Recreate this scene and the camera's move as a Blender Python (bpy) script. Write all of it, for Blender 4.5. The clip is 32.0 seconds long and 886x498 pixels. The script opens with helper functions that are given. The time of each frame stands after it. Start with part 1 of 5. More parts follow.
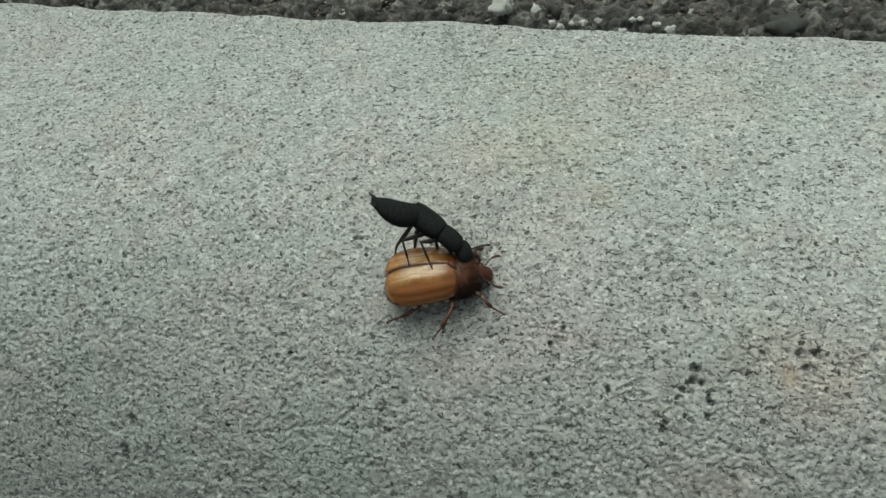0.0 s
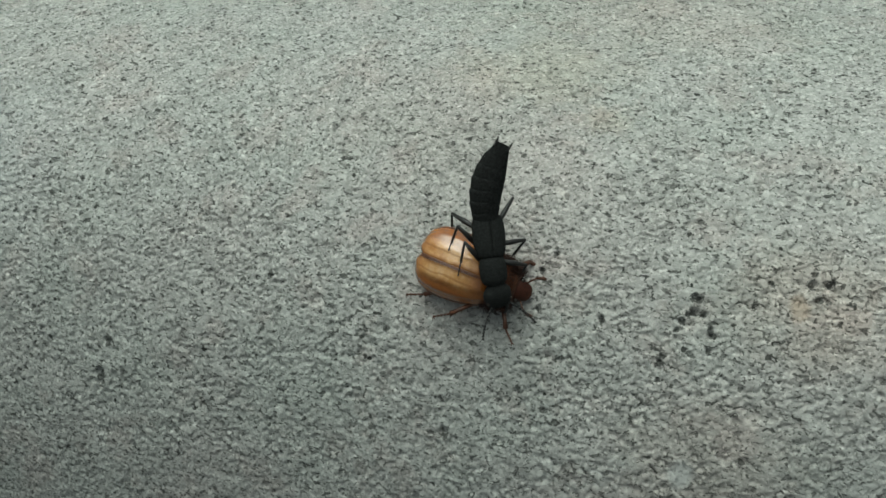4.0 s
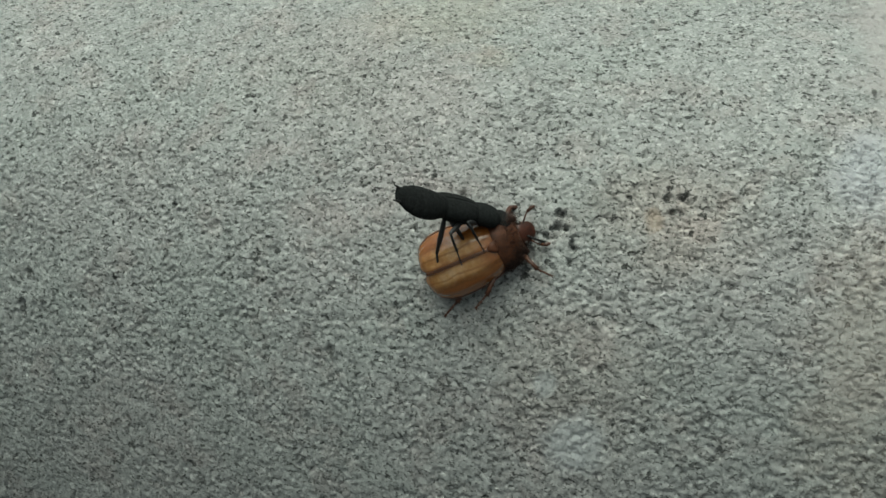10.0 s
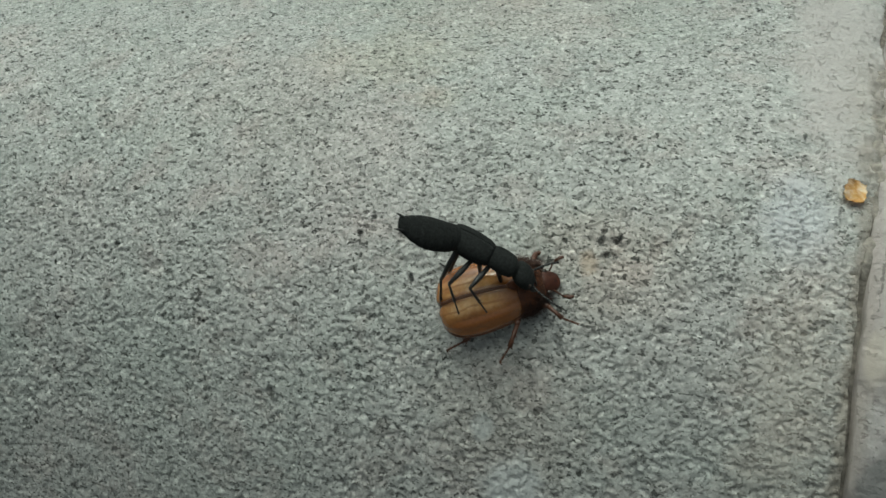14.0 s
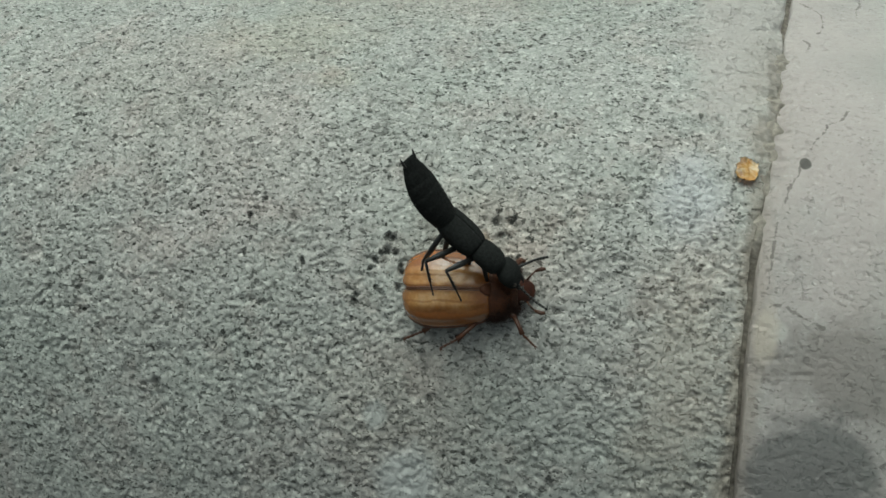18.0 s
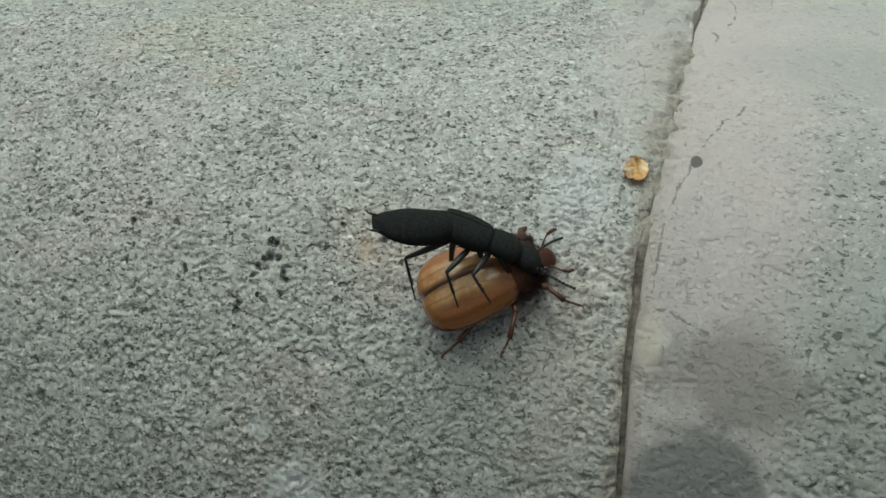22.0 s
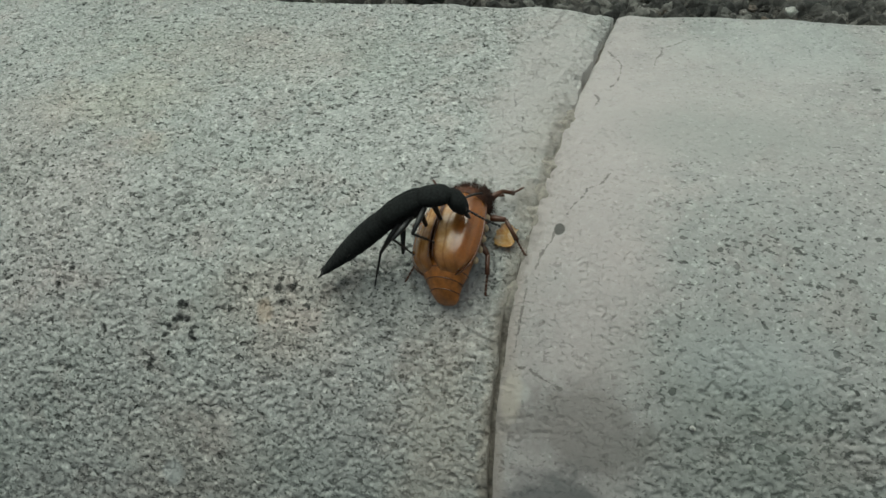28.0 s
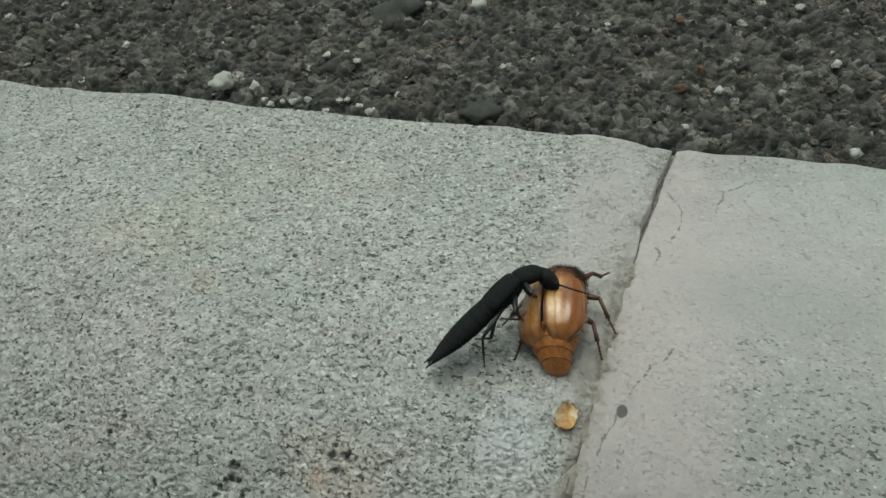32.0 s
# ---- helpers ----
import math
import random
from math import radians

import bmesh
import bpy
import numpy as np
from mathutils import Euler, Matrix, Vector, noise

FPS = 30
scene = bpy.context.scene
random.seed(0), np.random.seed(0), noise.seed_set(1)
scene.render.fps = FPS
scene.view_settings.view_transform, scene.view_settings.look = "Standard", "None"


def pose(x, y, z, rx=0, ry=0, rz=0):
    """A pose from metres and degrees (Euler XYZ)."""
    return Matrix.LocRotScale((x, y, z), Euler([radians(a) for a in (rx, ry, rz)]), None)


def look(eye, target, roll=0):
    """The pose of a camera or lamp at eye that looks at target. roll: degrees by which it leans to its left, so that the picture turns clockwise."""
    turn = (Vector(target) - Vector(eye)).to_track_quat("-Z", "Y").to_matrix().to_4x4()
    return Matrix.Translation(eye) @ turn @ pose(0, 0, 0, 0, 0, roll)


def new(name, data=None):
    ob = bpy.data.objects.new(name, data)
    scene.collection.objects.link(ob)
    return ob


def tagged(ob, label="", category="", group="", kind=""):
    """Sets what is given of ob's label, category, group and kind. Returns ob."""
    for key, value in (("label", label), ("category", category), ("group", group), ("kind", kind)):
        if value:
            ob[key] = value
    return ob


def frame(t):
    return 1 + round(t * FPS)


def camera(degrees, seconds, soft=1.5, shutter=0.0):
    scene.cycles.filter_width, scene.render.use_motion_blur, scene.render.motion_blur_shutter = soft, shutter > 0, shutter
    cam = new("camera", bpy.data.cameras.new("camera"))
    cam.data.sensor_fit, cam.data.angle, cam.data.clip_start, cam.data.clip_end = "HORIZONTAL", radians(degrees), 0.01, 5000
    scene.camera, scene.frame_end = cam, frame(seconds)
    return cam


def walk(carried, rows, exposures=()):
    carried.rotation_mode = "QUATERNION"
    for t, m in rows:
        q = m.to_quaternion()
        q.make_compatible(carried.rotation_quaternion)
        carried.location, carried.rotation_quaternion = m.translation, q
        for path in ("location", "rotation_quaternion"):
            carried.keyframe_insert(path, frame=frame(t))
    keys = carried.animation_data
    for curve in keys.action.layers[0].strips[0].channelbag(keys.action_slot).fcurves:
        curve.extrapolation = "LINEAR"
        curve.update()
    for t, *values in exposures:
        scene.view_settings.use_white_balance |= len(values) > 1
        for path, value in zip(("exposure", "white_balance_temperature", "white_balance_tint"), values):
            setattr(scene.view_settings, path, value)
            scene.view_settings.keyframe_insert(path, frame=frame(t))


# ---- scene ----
cam = camera(60.0, 32.0, 1.5)
walk(cam, [
    (0, look((0.06395, -0.06822, 0.10514), (0.03697, 0.00020, 0.01032), -11.04)),
    (0.5, look((0.06581, -0.07162, 0.09897), (0.03976, -0.00256, 0.00435), -10.06)),
    (1, look((0.06401, -0.07346, 0.09770), (0.03876, -0.00263, 0.00419), -8.65)),
    (1.5, look((0.06868, -0.07194, 0.10504), (0.04014, -0.00055, 0.01289), -10.14)),
    (2, look((0.06850, -0.07557, 0.11099), (0.03899, -0.00494, 0.01857), -10.60)),
    (2.5, look((0.07304, -0.07400, 0.10191), (0.04470, -0.00396, 0.00869), -10.21)),
    (4.5, look((0.06965, -0.07233, 0.09066), (0.03734, -0.00530, -0.00349), -11.98)),
    (5, look((0.07048, -0.07712, 0.09060), (0.03880, -0.00997, -0.00368), -11.55)),
    (5.5, look((0.06997, -0.07909, 0.08908), (0.03853, -0.01320, -0.00616), -11.41)),
    (6, look((0.07106, -0.07901, 0.08788), (0.03886, -0.01339, -0.00728), -11.25)),
    (6.5, look((0.07241, -0.07934, 0.08729), (0.04002, -0.01446, -0.00832), -11.82)),
    (7, look((0.07614, -0.08004, 0.08546), (0.04405, -0.01433, -0.00968), -11.69)),
    (7.5, look((0.08220, -0.07994, 0.08413), (0.05083, -0.01374, -0.01092), -11.89)),
    (8, look((0.08460, -0.08049, 0.08325), (0.05254, -0.01452, -0.01173), -12.50)),
    (8.5, look((0.08875, -0.08133, 0.08305), (0.05559, -0.01489, -0.01122), -12.92)),
    (9, look((0.09223, -0.08152, 0.08451), (0.05794, -0.01223, -0.00727), -12.42)),
    (9.5, look((0.09365, -0.08316, 0.08502), (0.05896, -0.01454, -0.00711), -13.03)),
    (10, look((0.09462, -0.08167, 0.08227), (0.05891, -0.01222, -0.00885), -13.04)),
    (10.5, look((0.09889, -0.07805, 0.08319), (0.06353, -0.00757, -0.00726), -13.02)),
    (11, look((0.09929, -0.07864, 0.08632), (0.06303, -0.00781, -0.00351), -12.89)),
    (11.5, look((0.09995, -0.07911, 0.08618), (0.06456, -0.00732, -0.00323), -12.36)),
    (12, look((0.10080, -0.07845, 0.08476), (0.06617, -0.00616, -0.00453), -12.21)),
    (12.5, look((0.10140, -0.07839, 0.08394), (0.06739, -0.00601, -0.00553), -12.19)),
    (13, look((0.10124, -0.07812, 0.08292), (0.06747, -0.00530, -0.00628), -11.97)),
    (13.5, look((0.10162, -0.07750, 0.08263), (0.06799, -0.00475, -0.00668), -11.76)),
    (14, look((0.10125, -0.07705, 0.08336), (0.06694, -0.00472, -0.00603), -11.73)),
    (14.5, look((0.10010, -0.07734, 0.08399), (0.06558, -0.00451, -0.00492), -11.79)),
    (16.5, look((0.10321, -0.07692, 0.08100), (0.07063, -0.00387, -0.00846), -10.17)),
    (17, look((0.10502, -0.07521, 0.07929), (0.07516, -0.00119, -0.01032), -8.90)),
    (17.5, look((0.10683, -0.07464, 0.07836), (0.07867, -0.00030, -0.01153), -8.42)),
    (18, look((0.10885, -0.07538, 0.07686), (0.08156, -0.00004, -0.01246), -7.75)),
    (18.5, look((0.11085, -0.07444, 0.07683), (0.08428, 0.00053, -0.01302), -7.67)),
    (19, look((0.11292, -0.07289, 0.07648), (0.08638, 0.00183, -0.01360), -7.45)),
    (19.5, look((0.11311, -0.07212, 0.07667), (0.08607, 0.00268, -0.01319), -7.93)),
    (20, look((0.11312, -0.07168, 0.07471), (0.08672, 0.00324, -0.01523), -7.48)),
    (20.5, look((0.11318, -0.07128, 0.07544), (0.08621, 0.00447, -0.01363), -7.72)),
    (21, look((0.11582, -0.07008, 0.07502), (0.08918, 0.00535, -0.01442), -7.63)),
    (21.5, look((0.11905, -0.06910, 0.07466), (0.09189, 0.00635, -0.01462), -7.91)),
    (22, look((0.12277, -0.06817, 0.07385), (0.09590, 0.00632, -0.01631), -8.44)),
    (22.5, look((0.12718, -0.06719, 0.07236), (0.10090, 0.00762, -0.01771), -8.59)),
    (23, look((0.12916, -0.06458, 0.07215), (0.10424, 0.01013, -0.01840), -8.01)),
    (23.5, look((0.12966, -0.06380, 0.07242), (0.10388, 0.01068, -0.01808), -8.31)),
    (24, look((0.13194, -0.05997, 0.07431), (0.10678, 0.01545, -0.01557), -7.70)),
    (24.5, look((0.13134, -0.05985, 0.07927), (0.10445, 0.01404, -0.01138), -8.97)),
    (26.5, look((0.13656, -0.06635, 0.09360), (0.11039, 0.00539, 0.00104), -8.24)),
    (27, look((0.13764, -0.06572, 0.09319), (0.11072, 0.00590, 0.00074), -9.12)),
    (27.5, look((0.13730, -0.06496, 0.09143), (0.11081, 0.00729, -0.00065), -9.17)),
    (28, look((0.13900, -0.06283, 0.08748), (0.11292, 0.00988, -0.00435), -9.37)),
    (28.5, look((0.13860, -0.06070, 0.08852), (0.11222, 0.01233, -0.00297), -9.54)),
    (29, look((0.13830, -0.05777, 0.09003), (0.11201, 0.01513, -0.00159), -9.00)),
    (29.5, look((0.13471, -0.05449, 0.09373), (0.10768, 0.01849, 0.00239), -8.75)),
    (30, look((0.13213, -0.05333, 0.09561), (0.10527, 0.02081, 0.00515), -8.19)),
    (30.5, look((0.13119, -0.05316, 0.09615), (0.10401, 0.02125, 0.00602), -8.41)),
    (31, look((0.12928, -0.05275, 0.09855), (0.10152, 0.02225, 0.00908), -8.45)),
    (31.5, look((0.12926, -0.05089, 0.09945), (0.10117, 0.02375, 0.00979), -8.39)),
    (32, look((0.13020, -0.04551, 0.10149), (0.10088, 0.02789, 0.01120), -8.95)),
], [(0, -0.22, 6300, -8), (21, -0.22, 6300, -8), (28, -0.42, 6300, -8), (32, -0.42, 6300, -8)])

# world and light: bright overcast sky, the softest light from beyond the kerb
world = bpy.data.worlds.new("sky")
scene.world = world
world.use_nodes = True
_wn = world.node_tree
_sky = _wn.nodes.new("ShaderNodeTexSky")
_sky.sky_type = "NISHITA"
_sky.sun_disc = False
_sky.sun_elevation = radians(66)
_sky.sun_rotation = radians(-20)
_sky.air_density, _sky.dust_density, _sky.ozone_density = 0.5, 7.0, 0.6
_cloud = _wn.nodes.new("ShaderNodeHueSaturation")
_cloud.inputs["Saturation"].default_value = 0.3
_wn.links.new(_sky.outputs["Color"], _cloud.inputs["Color"])
_wn.links.new(_cloud.outputs["Color"], _wn.nodes["Background"].inputs["Color"])
_wn.nodes["Background"].inputs["Strength"].default_value = 0.14
sun_data = bpy.data.lights.new("sun", "SUN")
sun_data.energy, sun_data.angle, sun_data.color = 1.7, radians(60), (1.0, 0.97, 0.92)
sun = new("sun", sun_data)
sun.matrix_world = look((-0.15, 0.24, 1.2), (0, 0, 0))


# ---- materials ----
def material(name):
    m = bpy.data.materials.new(name)
    m.use_nodes = True
    t = m.node_tree
    b = t.nodes["Principled BSDF"]
    where = t.nodes.new("ShaderNodeTexCoord").outputs["Object"]
    return m, t, b, where


def put(t, socket, value):
    if hasattr(value, "is_output"):
        t.links.new(value, socket)
    else:
        socket.default_value = value


def noise_tex(t, where, scale, detail=3.0, rough=0.6, distort=0.0):
    n = t.nodes.new("ShaderNodeTexNoise")
    t.links.new(where, n.inputs["Vector"])
    n.inputs["Scale"].default_value, n.inputs["Detail"].default_value = scale, detail
    n.inputs["Roughness"].default_value, n.inputs["Distortion"].default_value = rough, distort
    return n.outputs["Fac"]


def cells(t, where, scale, feature="F1", out="Distance", randomness=1.0):
    n = t.nodes.new("ShaderNodeTexVoronoi")
    n.feature = feature
    t.links.new(where, n.inputs["Vector"])
    n.inputs["Scale"].default_value, n.inputs["Randomness"].default_value = scale, randomness
    return n.outputs[out]


def ramp(t, fac, stops):
    n = t.nodes.new("ShaderNodeValToRGB")
    t.links.new(fac, n.inputs["Fac"])
    e = n.color_ramp.elements
    while len(e) < len(stops):
        e.new(0.5)
    for k, (at, c) in zip(e, stops):
        k.position = at
        k.color = (*c, 1) if isinstance(c, tuple) else (c, c, c, 1)
    return n.outputs["Color"]


def span(t, fac, a, b, lo=0.0, hi=1.0):
    n = t.nodes.new("ShaderNodeMapRange")
    t.links.new(fac, n.inputs["Value"])
    for key, v in (("From Min", a), ("From Max", b), ("To Min", lo), ("To Max", hi)):
        n.inputs[key].default_value = v
    n.interpolation_type = "SMOOTHSTEP"
    return n.outputs["Result"]


def blend(t, fac, a, b, mode="MIX"):
    n = t.nodes.new("ShaderNodeMix")
    n.data_type, n.blend_type = "RGBA", mode
    put(t, n.inputs["Factor"], fac)
    for key, v in (("A", a), ("B", b)):
        s = [i for i in n.inputs if i.name == key and i.type == "RGBA"][0]
        put(t, s, (*v, 1) if isinstance(v, tuple) and len(v) == 3 else v)
    return [o for o in n.outputs if o.type == "RGBA"][0]


def arith(t, op, a, b):
    n = t.nodes.new("ShaderNodeMath")
    n.operation = op
    put(t, n.inputs[0], a)
    put(t, n.inputs[1], b)
    return n.outputs[0]


def bump(t, b, height, dist, strength=1.0, before=None):
    n = t.nodes.new("ShaderNodeBump")
    t.links.new(height, n.inputs["Height"])
    n.inputs["Distance"].default_value, n.inputs["Strength"].default_value = dist, strength
    if before:
        t.links.new(before, n.inputs["Normal"])
    t.links.new(n.outputs["Normal"], b.inputs["Normal"])
    return n.outputs["Normal"]


def patch(t, where, x, y, rx, ry, soft=0.5, ragged=0.6, scale=140.0):
    """How much a stain with a ragged outline covers: 1 inside, 0 outside. Metres."""
    m = t.nodes.new("ShaderNodeMapping")
    m.vector_type = "POINT"
    t.links.new(where, m.inputs["Vector"])
    m.inputs["Location"].default_value = (-x / rx, -y / ry, 0)
    m.inputs["Scale"].default_value = (1 / rx, 1 / ry, 0.0)
    d = t.nodes.new("ShaderNodeVectorMath")
    d.operation = "LENGTH"
    t.links.new(m.outputs[0], d.inputs[0])
    n = arith(t, "MULTIPLY", arith(t, "SUBTRACT", noise_tex(t, where, scale, 4.0, 0.65), 0.5), ragged * 3)
    return span(t, arith(t, "ADD", d.outputs["Value"], n), 1.0 + soft, 1.0 - soft)


def from_line(t, where, a, e):
    """How far a place is from the straight line between two points of the kerb's top."""
    m = t.nodes.new("ShaderNodeMapping")
    m.vector_type = "TEXTURE"
    t.links.new(where, m.inputs["Vector"])
    m.inputs["Location"].default_value = (a[0], a[1], 0)
    m.inputs["Rotation"].default_value = (0, 0, math.atan2(e[1] - a[1], e[0] - a[0]))
    s = t.nodes.new("ShaderNodeSeparateXYZ")
    t.links.new(m.outputs[0], s.inputs[0])
    half = math.hypot(e[0] - a[0], e[1] - a[1]) / 2
    over = arith(t, "MAXIMUM", arith(t, "SUBTRACT", arith(t, "ABSOLUTE", arith(t, "SUBTRACT", s.outputs["X"], half), 0.0), half), 0.0)
    return arith(t, "SQRT", arith(t, "ADD", arith(t, "MULTIPLY", over, over), arith(t, "MULTIPLY", s.outputs["Y"], s.outputs["Y"])), 0.0)


def concrete(name, base, fine, stains, grain=1.0, shaded_holes=(), rough_zones=(), cracks=()):
    """Weathered concrete: an even cement skin with sand grains, broken by angular pits of several sizes, with stains
    and with the pits' shade painted in.
    """
    m, t, b, where = material(name)
    shade = lambda k: tuple(min(v * k, 0.9) for v in base)
    # chipped zones and sound zones
    zone = arith(t, "MULTIPLY", arith(t, "SUBTRACT", noise_tex(t, where, 75, 4.0, 0.6), 0.5), 0.55)
    zone = arith(t, "ADD", zone, (grain - 1.0) * 0.45)
    for x, y, rx, ry, much in rough_zones:
        zone = arith(t, "ADD", zone, arith(t, "MULTIPLY", patch(t, where, x, y, rx, ry, 0.6), much))
    # places are stirred, so that no grain or pit is round
    stir = t.nodes.new("ShaderNodeTexNoise")
    stir.inputs["Scale"].default_value, stir.inputs["Detail"].default_value, stir.inputs["Roughness"].default_value = 950, 4.0, 0.75
    t.links.new(where, stir.inputs["Vector"])
    shift = t.nodes.new("ShaderNodeVectorMath")
    shift.operation = "MULTIPLY_ADD"
    t.links.new(stir.outputs["Color"], shift.inputs[0])
    shift.inputs[1].default_value = (0.0011, 0.0011, 0.0011)
    t.links.new(where, shift.inputs[2])
    place = shift.outputs[0]

    def chosen(scale):
        sep = t.nodes.new("ShaderNodeSeparateColor")
        t.links.new(cells(t, place, scale, out="Color"), sep.inputs[0])
        return sep.outputs[0], sep.outputs[1], sep.outputs[2], cells(t, place, scale)

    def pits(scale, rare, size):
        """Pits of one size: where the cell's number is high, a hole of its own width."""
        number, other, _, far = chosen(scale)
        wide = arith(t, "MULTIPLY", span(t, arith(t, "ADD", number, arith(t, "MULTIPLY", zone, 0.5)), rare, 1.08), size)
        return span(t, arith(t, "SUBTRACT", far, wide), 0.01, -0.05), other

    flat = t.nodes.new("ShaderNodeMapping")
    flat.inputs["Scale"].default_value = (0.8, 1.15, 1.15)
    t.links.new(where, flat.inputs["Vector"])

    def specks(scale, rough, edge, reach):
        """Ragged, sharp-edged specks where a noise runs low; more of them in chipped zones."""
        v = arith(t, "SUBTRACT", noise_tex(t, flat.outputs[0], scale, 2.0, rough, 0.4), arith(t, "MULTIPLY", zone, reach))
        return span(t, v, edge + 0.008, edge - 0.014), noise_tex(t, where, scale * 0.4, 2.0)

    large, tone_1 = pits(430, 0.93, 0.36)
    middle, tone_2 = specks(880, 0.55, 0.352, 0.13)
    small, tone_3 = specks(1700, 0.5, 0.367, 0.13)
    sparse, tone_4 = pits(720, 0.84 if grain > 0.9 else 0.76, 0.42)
    hue, tint, high, far = chosen(1250)
    grit, _, lump, _ = chosen(2600)
    # cement with sand grains of several stones
    c = ramp(t, noise_tex(t, where, 650, 4.0, 0.65), [(0.3, shade(1 - 0.07 * grain)), (0.5, base), (0.7, shade(1 + 0.08 * grain))])
    c = blend(t, 0.75 * grain, c, ramp(t, hue, [(0.0, 0.44), (0.5, 0.49), (0.85, 0.53), (1.0, 0.64)]), "OVERLAY")
    c = blend(t, 0.8 * grain, c, ramp(t, grit, [(0.0, 0.38), (0.3, 0.48), (0.8, 0.53), (1.0, 0.70)]), "OVERLAY")
    c = blend(t, 0.45, c, ramp(t, noise_tex(t, where, 300, 3.0), [(0.32, 0.43), (0.68, 0.57)]), "OVERLAY")
    # open seams between the chips, their crevice shade painted into the colour
    open_ = span(t, noise_tex(t, where, 520, 4.0, 0.65), 0.53, 0.63)
    seam = arith(t, "MULTIPLY", span(t, cells(t, place, 1250, "DISTANCE_TO_EDGE"), 0.085, 0.02), open_)
    c = blend(t, arith(t, "MULTIPLY", seam, 0.40 if grain > 0.9 else 0.0), c, shade(0.3))
    pale = arith(t, "MULTIPLY", span(t, tint, 0.90, 0.92), span(t, far, 0.30, 0.18))
    c = blend(t, arith(t, "MULTIPLY", pale, 0.55), c, (0.62, 0.62, 0.59))
    # the shade inside pits and specks, painted as near-black colour
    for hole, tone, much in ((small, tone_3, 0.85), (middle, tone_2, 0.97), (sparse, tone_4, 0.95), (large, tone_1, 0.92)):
        pit_shade = arith(t, "MULTIPLY", hole, arith(t, "ADD", arith(t, "MULTIPLY", tone, 0.5), 0.5))
        c = blend(t, arith(t, "MULTIPLY", pit_shade, much), c, (0.048, 0.051, 0.047))
    c = blend(t, arith(t, "MULTIPLY", span(t, noise_tex(t, where, 110, 4.0, 0.65), 0.52, 0.64), 0.45), c, (1.0, 0.91, 0.90), "MULTIPLY")
    # broad uneven weathering
    c = blend(t, 0.55, c, ramp(t, noise_tex(t, where, 30, 5.0, 0.62), [(0.3, (0.455, 0.49, 0.475)), (0.5, 0.5), (0.7, (0.545, 0.51, 0.515))]), "OVERLAY")
    for (x, y, rx, ry, soft, amount, colour) in stains:
        c = blend(t, arith(t, "MULTIPLY", patch(t, where, x, y, rx, ry, soft), amount), c, colour, "MULTIPLY" if max(colour) == 1.0 else "MIX")
    # the larger blow holes: their inner shade painted as ragged dark spots
    if shaded_holes:
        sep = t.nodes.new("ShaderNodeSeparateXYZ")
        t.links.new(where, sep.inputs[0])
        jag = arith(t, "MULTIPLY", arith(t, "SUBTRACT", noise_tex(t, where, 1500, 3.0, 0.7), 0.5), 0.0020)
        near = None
        for x, y, r in shaded_holes:
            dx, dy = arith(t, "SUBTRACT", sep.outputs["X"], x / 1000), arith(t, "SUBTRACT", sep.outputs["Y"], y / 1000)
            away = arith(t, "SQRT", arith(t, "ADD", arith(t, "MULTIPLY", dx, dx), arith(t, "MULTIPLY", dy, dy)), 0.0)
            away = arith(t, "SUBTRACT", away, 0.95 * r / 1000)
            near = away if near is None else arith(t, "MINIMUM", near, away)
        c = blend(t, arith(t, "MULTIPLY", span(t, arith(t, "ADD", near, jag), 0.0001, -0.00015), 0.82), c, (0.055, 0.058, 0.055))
    if cracks:
        near = None
        for line in cracks:
            for a, e in zip(line, line[1:]):
                away = from_line(t, where, a, e)
                near = away if near is None else arith(t, "MINIMUM", near, away)
        jag = arith(t, "MULTIPLY", arith(t, "SUBTRACT", noise_tex(t, where, 900, 4.0, 0.75), 0.5), 0.0017)
        c = blend(t, arith(t, "MULTIPLY", span(t, arith(t, "ADD", near, jag), 0.00018, 0.00002), 0.7), c, (0.13, 0.12, 0.11))
    t.links.new(c, b.inputs["Base Color"])
    b.inputs["Roughness"].default_value = 0.92
    b.inputs["Specular IOR Level"].default_value = 0.25
    h = arith(t, "ADD", arith(t, "MULTIPLY", noise_tex(t, where, 1100, 4.0, 0.65), 0.35), arith(t, "MULTIPLY", high, 0.40 * grain))
    h = arith(t, "SUBTRACT", arith(t, "ADD", h, arith(t, "MULTIPLY", lump, 0.18 * grain)), arith(t, "MULTIPLY", seam, 0.35 * grain))
    h = arith(t, "SUBTRACT", h, arith(t, "MULTIPLY", arith(t, "MAXIMUM", arith(t, "MAXIMUM", large, sparse), arith(t, "MULTIPLY", arith(t, "MAXIMUM", middle, small), 0.7)), 0.6))
    bump(t, b, h, 0.00062 * fine, 1.0)
    return m


def simple(name, colour, rough, spread=0.25, scale=800.0, fine=0.00012, coat=0.0, spec=0.5):
    """A plain surface with grain at two scales."""
    m, t, b, where = material(name)
    a = noise_tex(t, where, scale, 3.0)
    w = noise_tex(t, where, scale / 7, 3.0)
    c = ramp(t, a, [(0.3, tuple(v * (1 - spread) for v in colour)), (0.7, tuple(min(v * (1 + spread), 1) for v in colour))])
    c = blend(t, spread, c, ramp(t, w, [(0.3, 0.4), (0.7, 0.6)]), "OVERLAY")
    t.links.new(c, b.inputs["Base Color"])
    b.inputs["Roughness"].default_value = rough
    b.inputs["Coat Weight"].default_value = coat
    b.inputs["Coat Roughness"].default_value = 0.3
    b.inputs["Specular IOR Level"].default_value = spec
    bump(t, b, a, fine, 0.7)
    return m


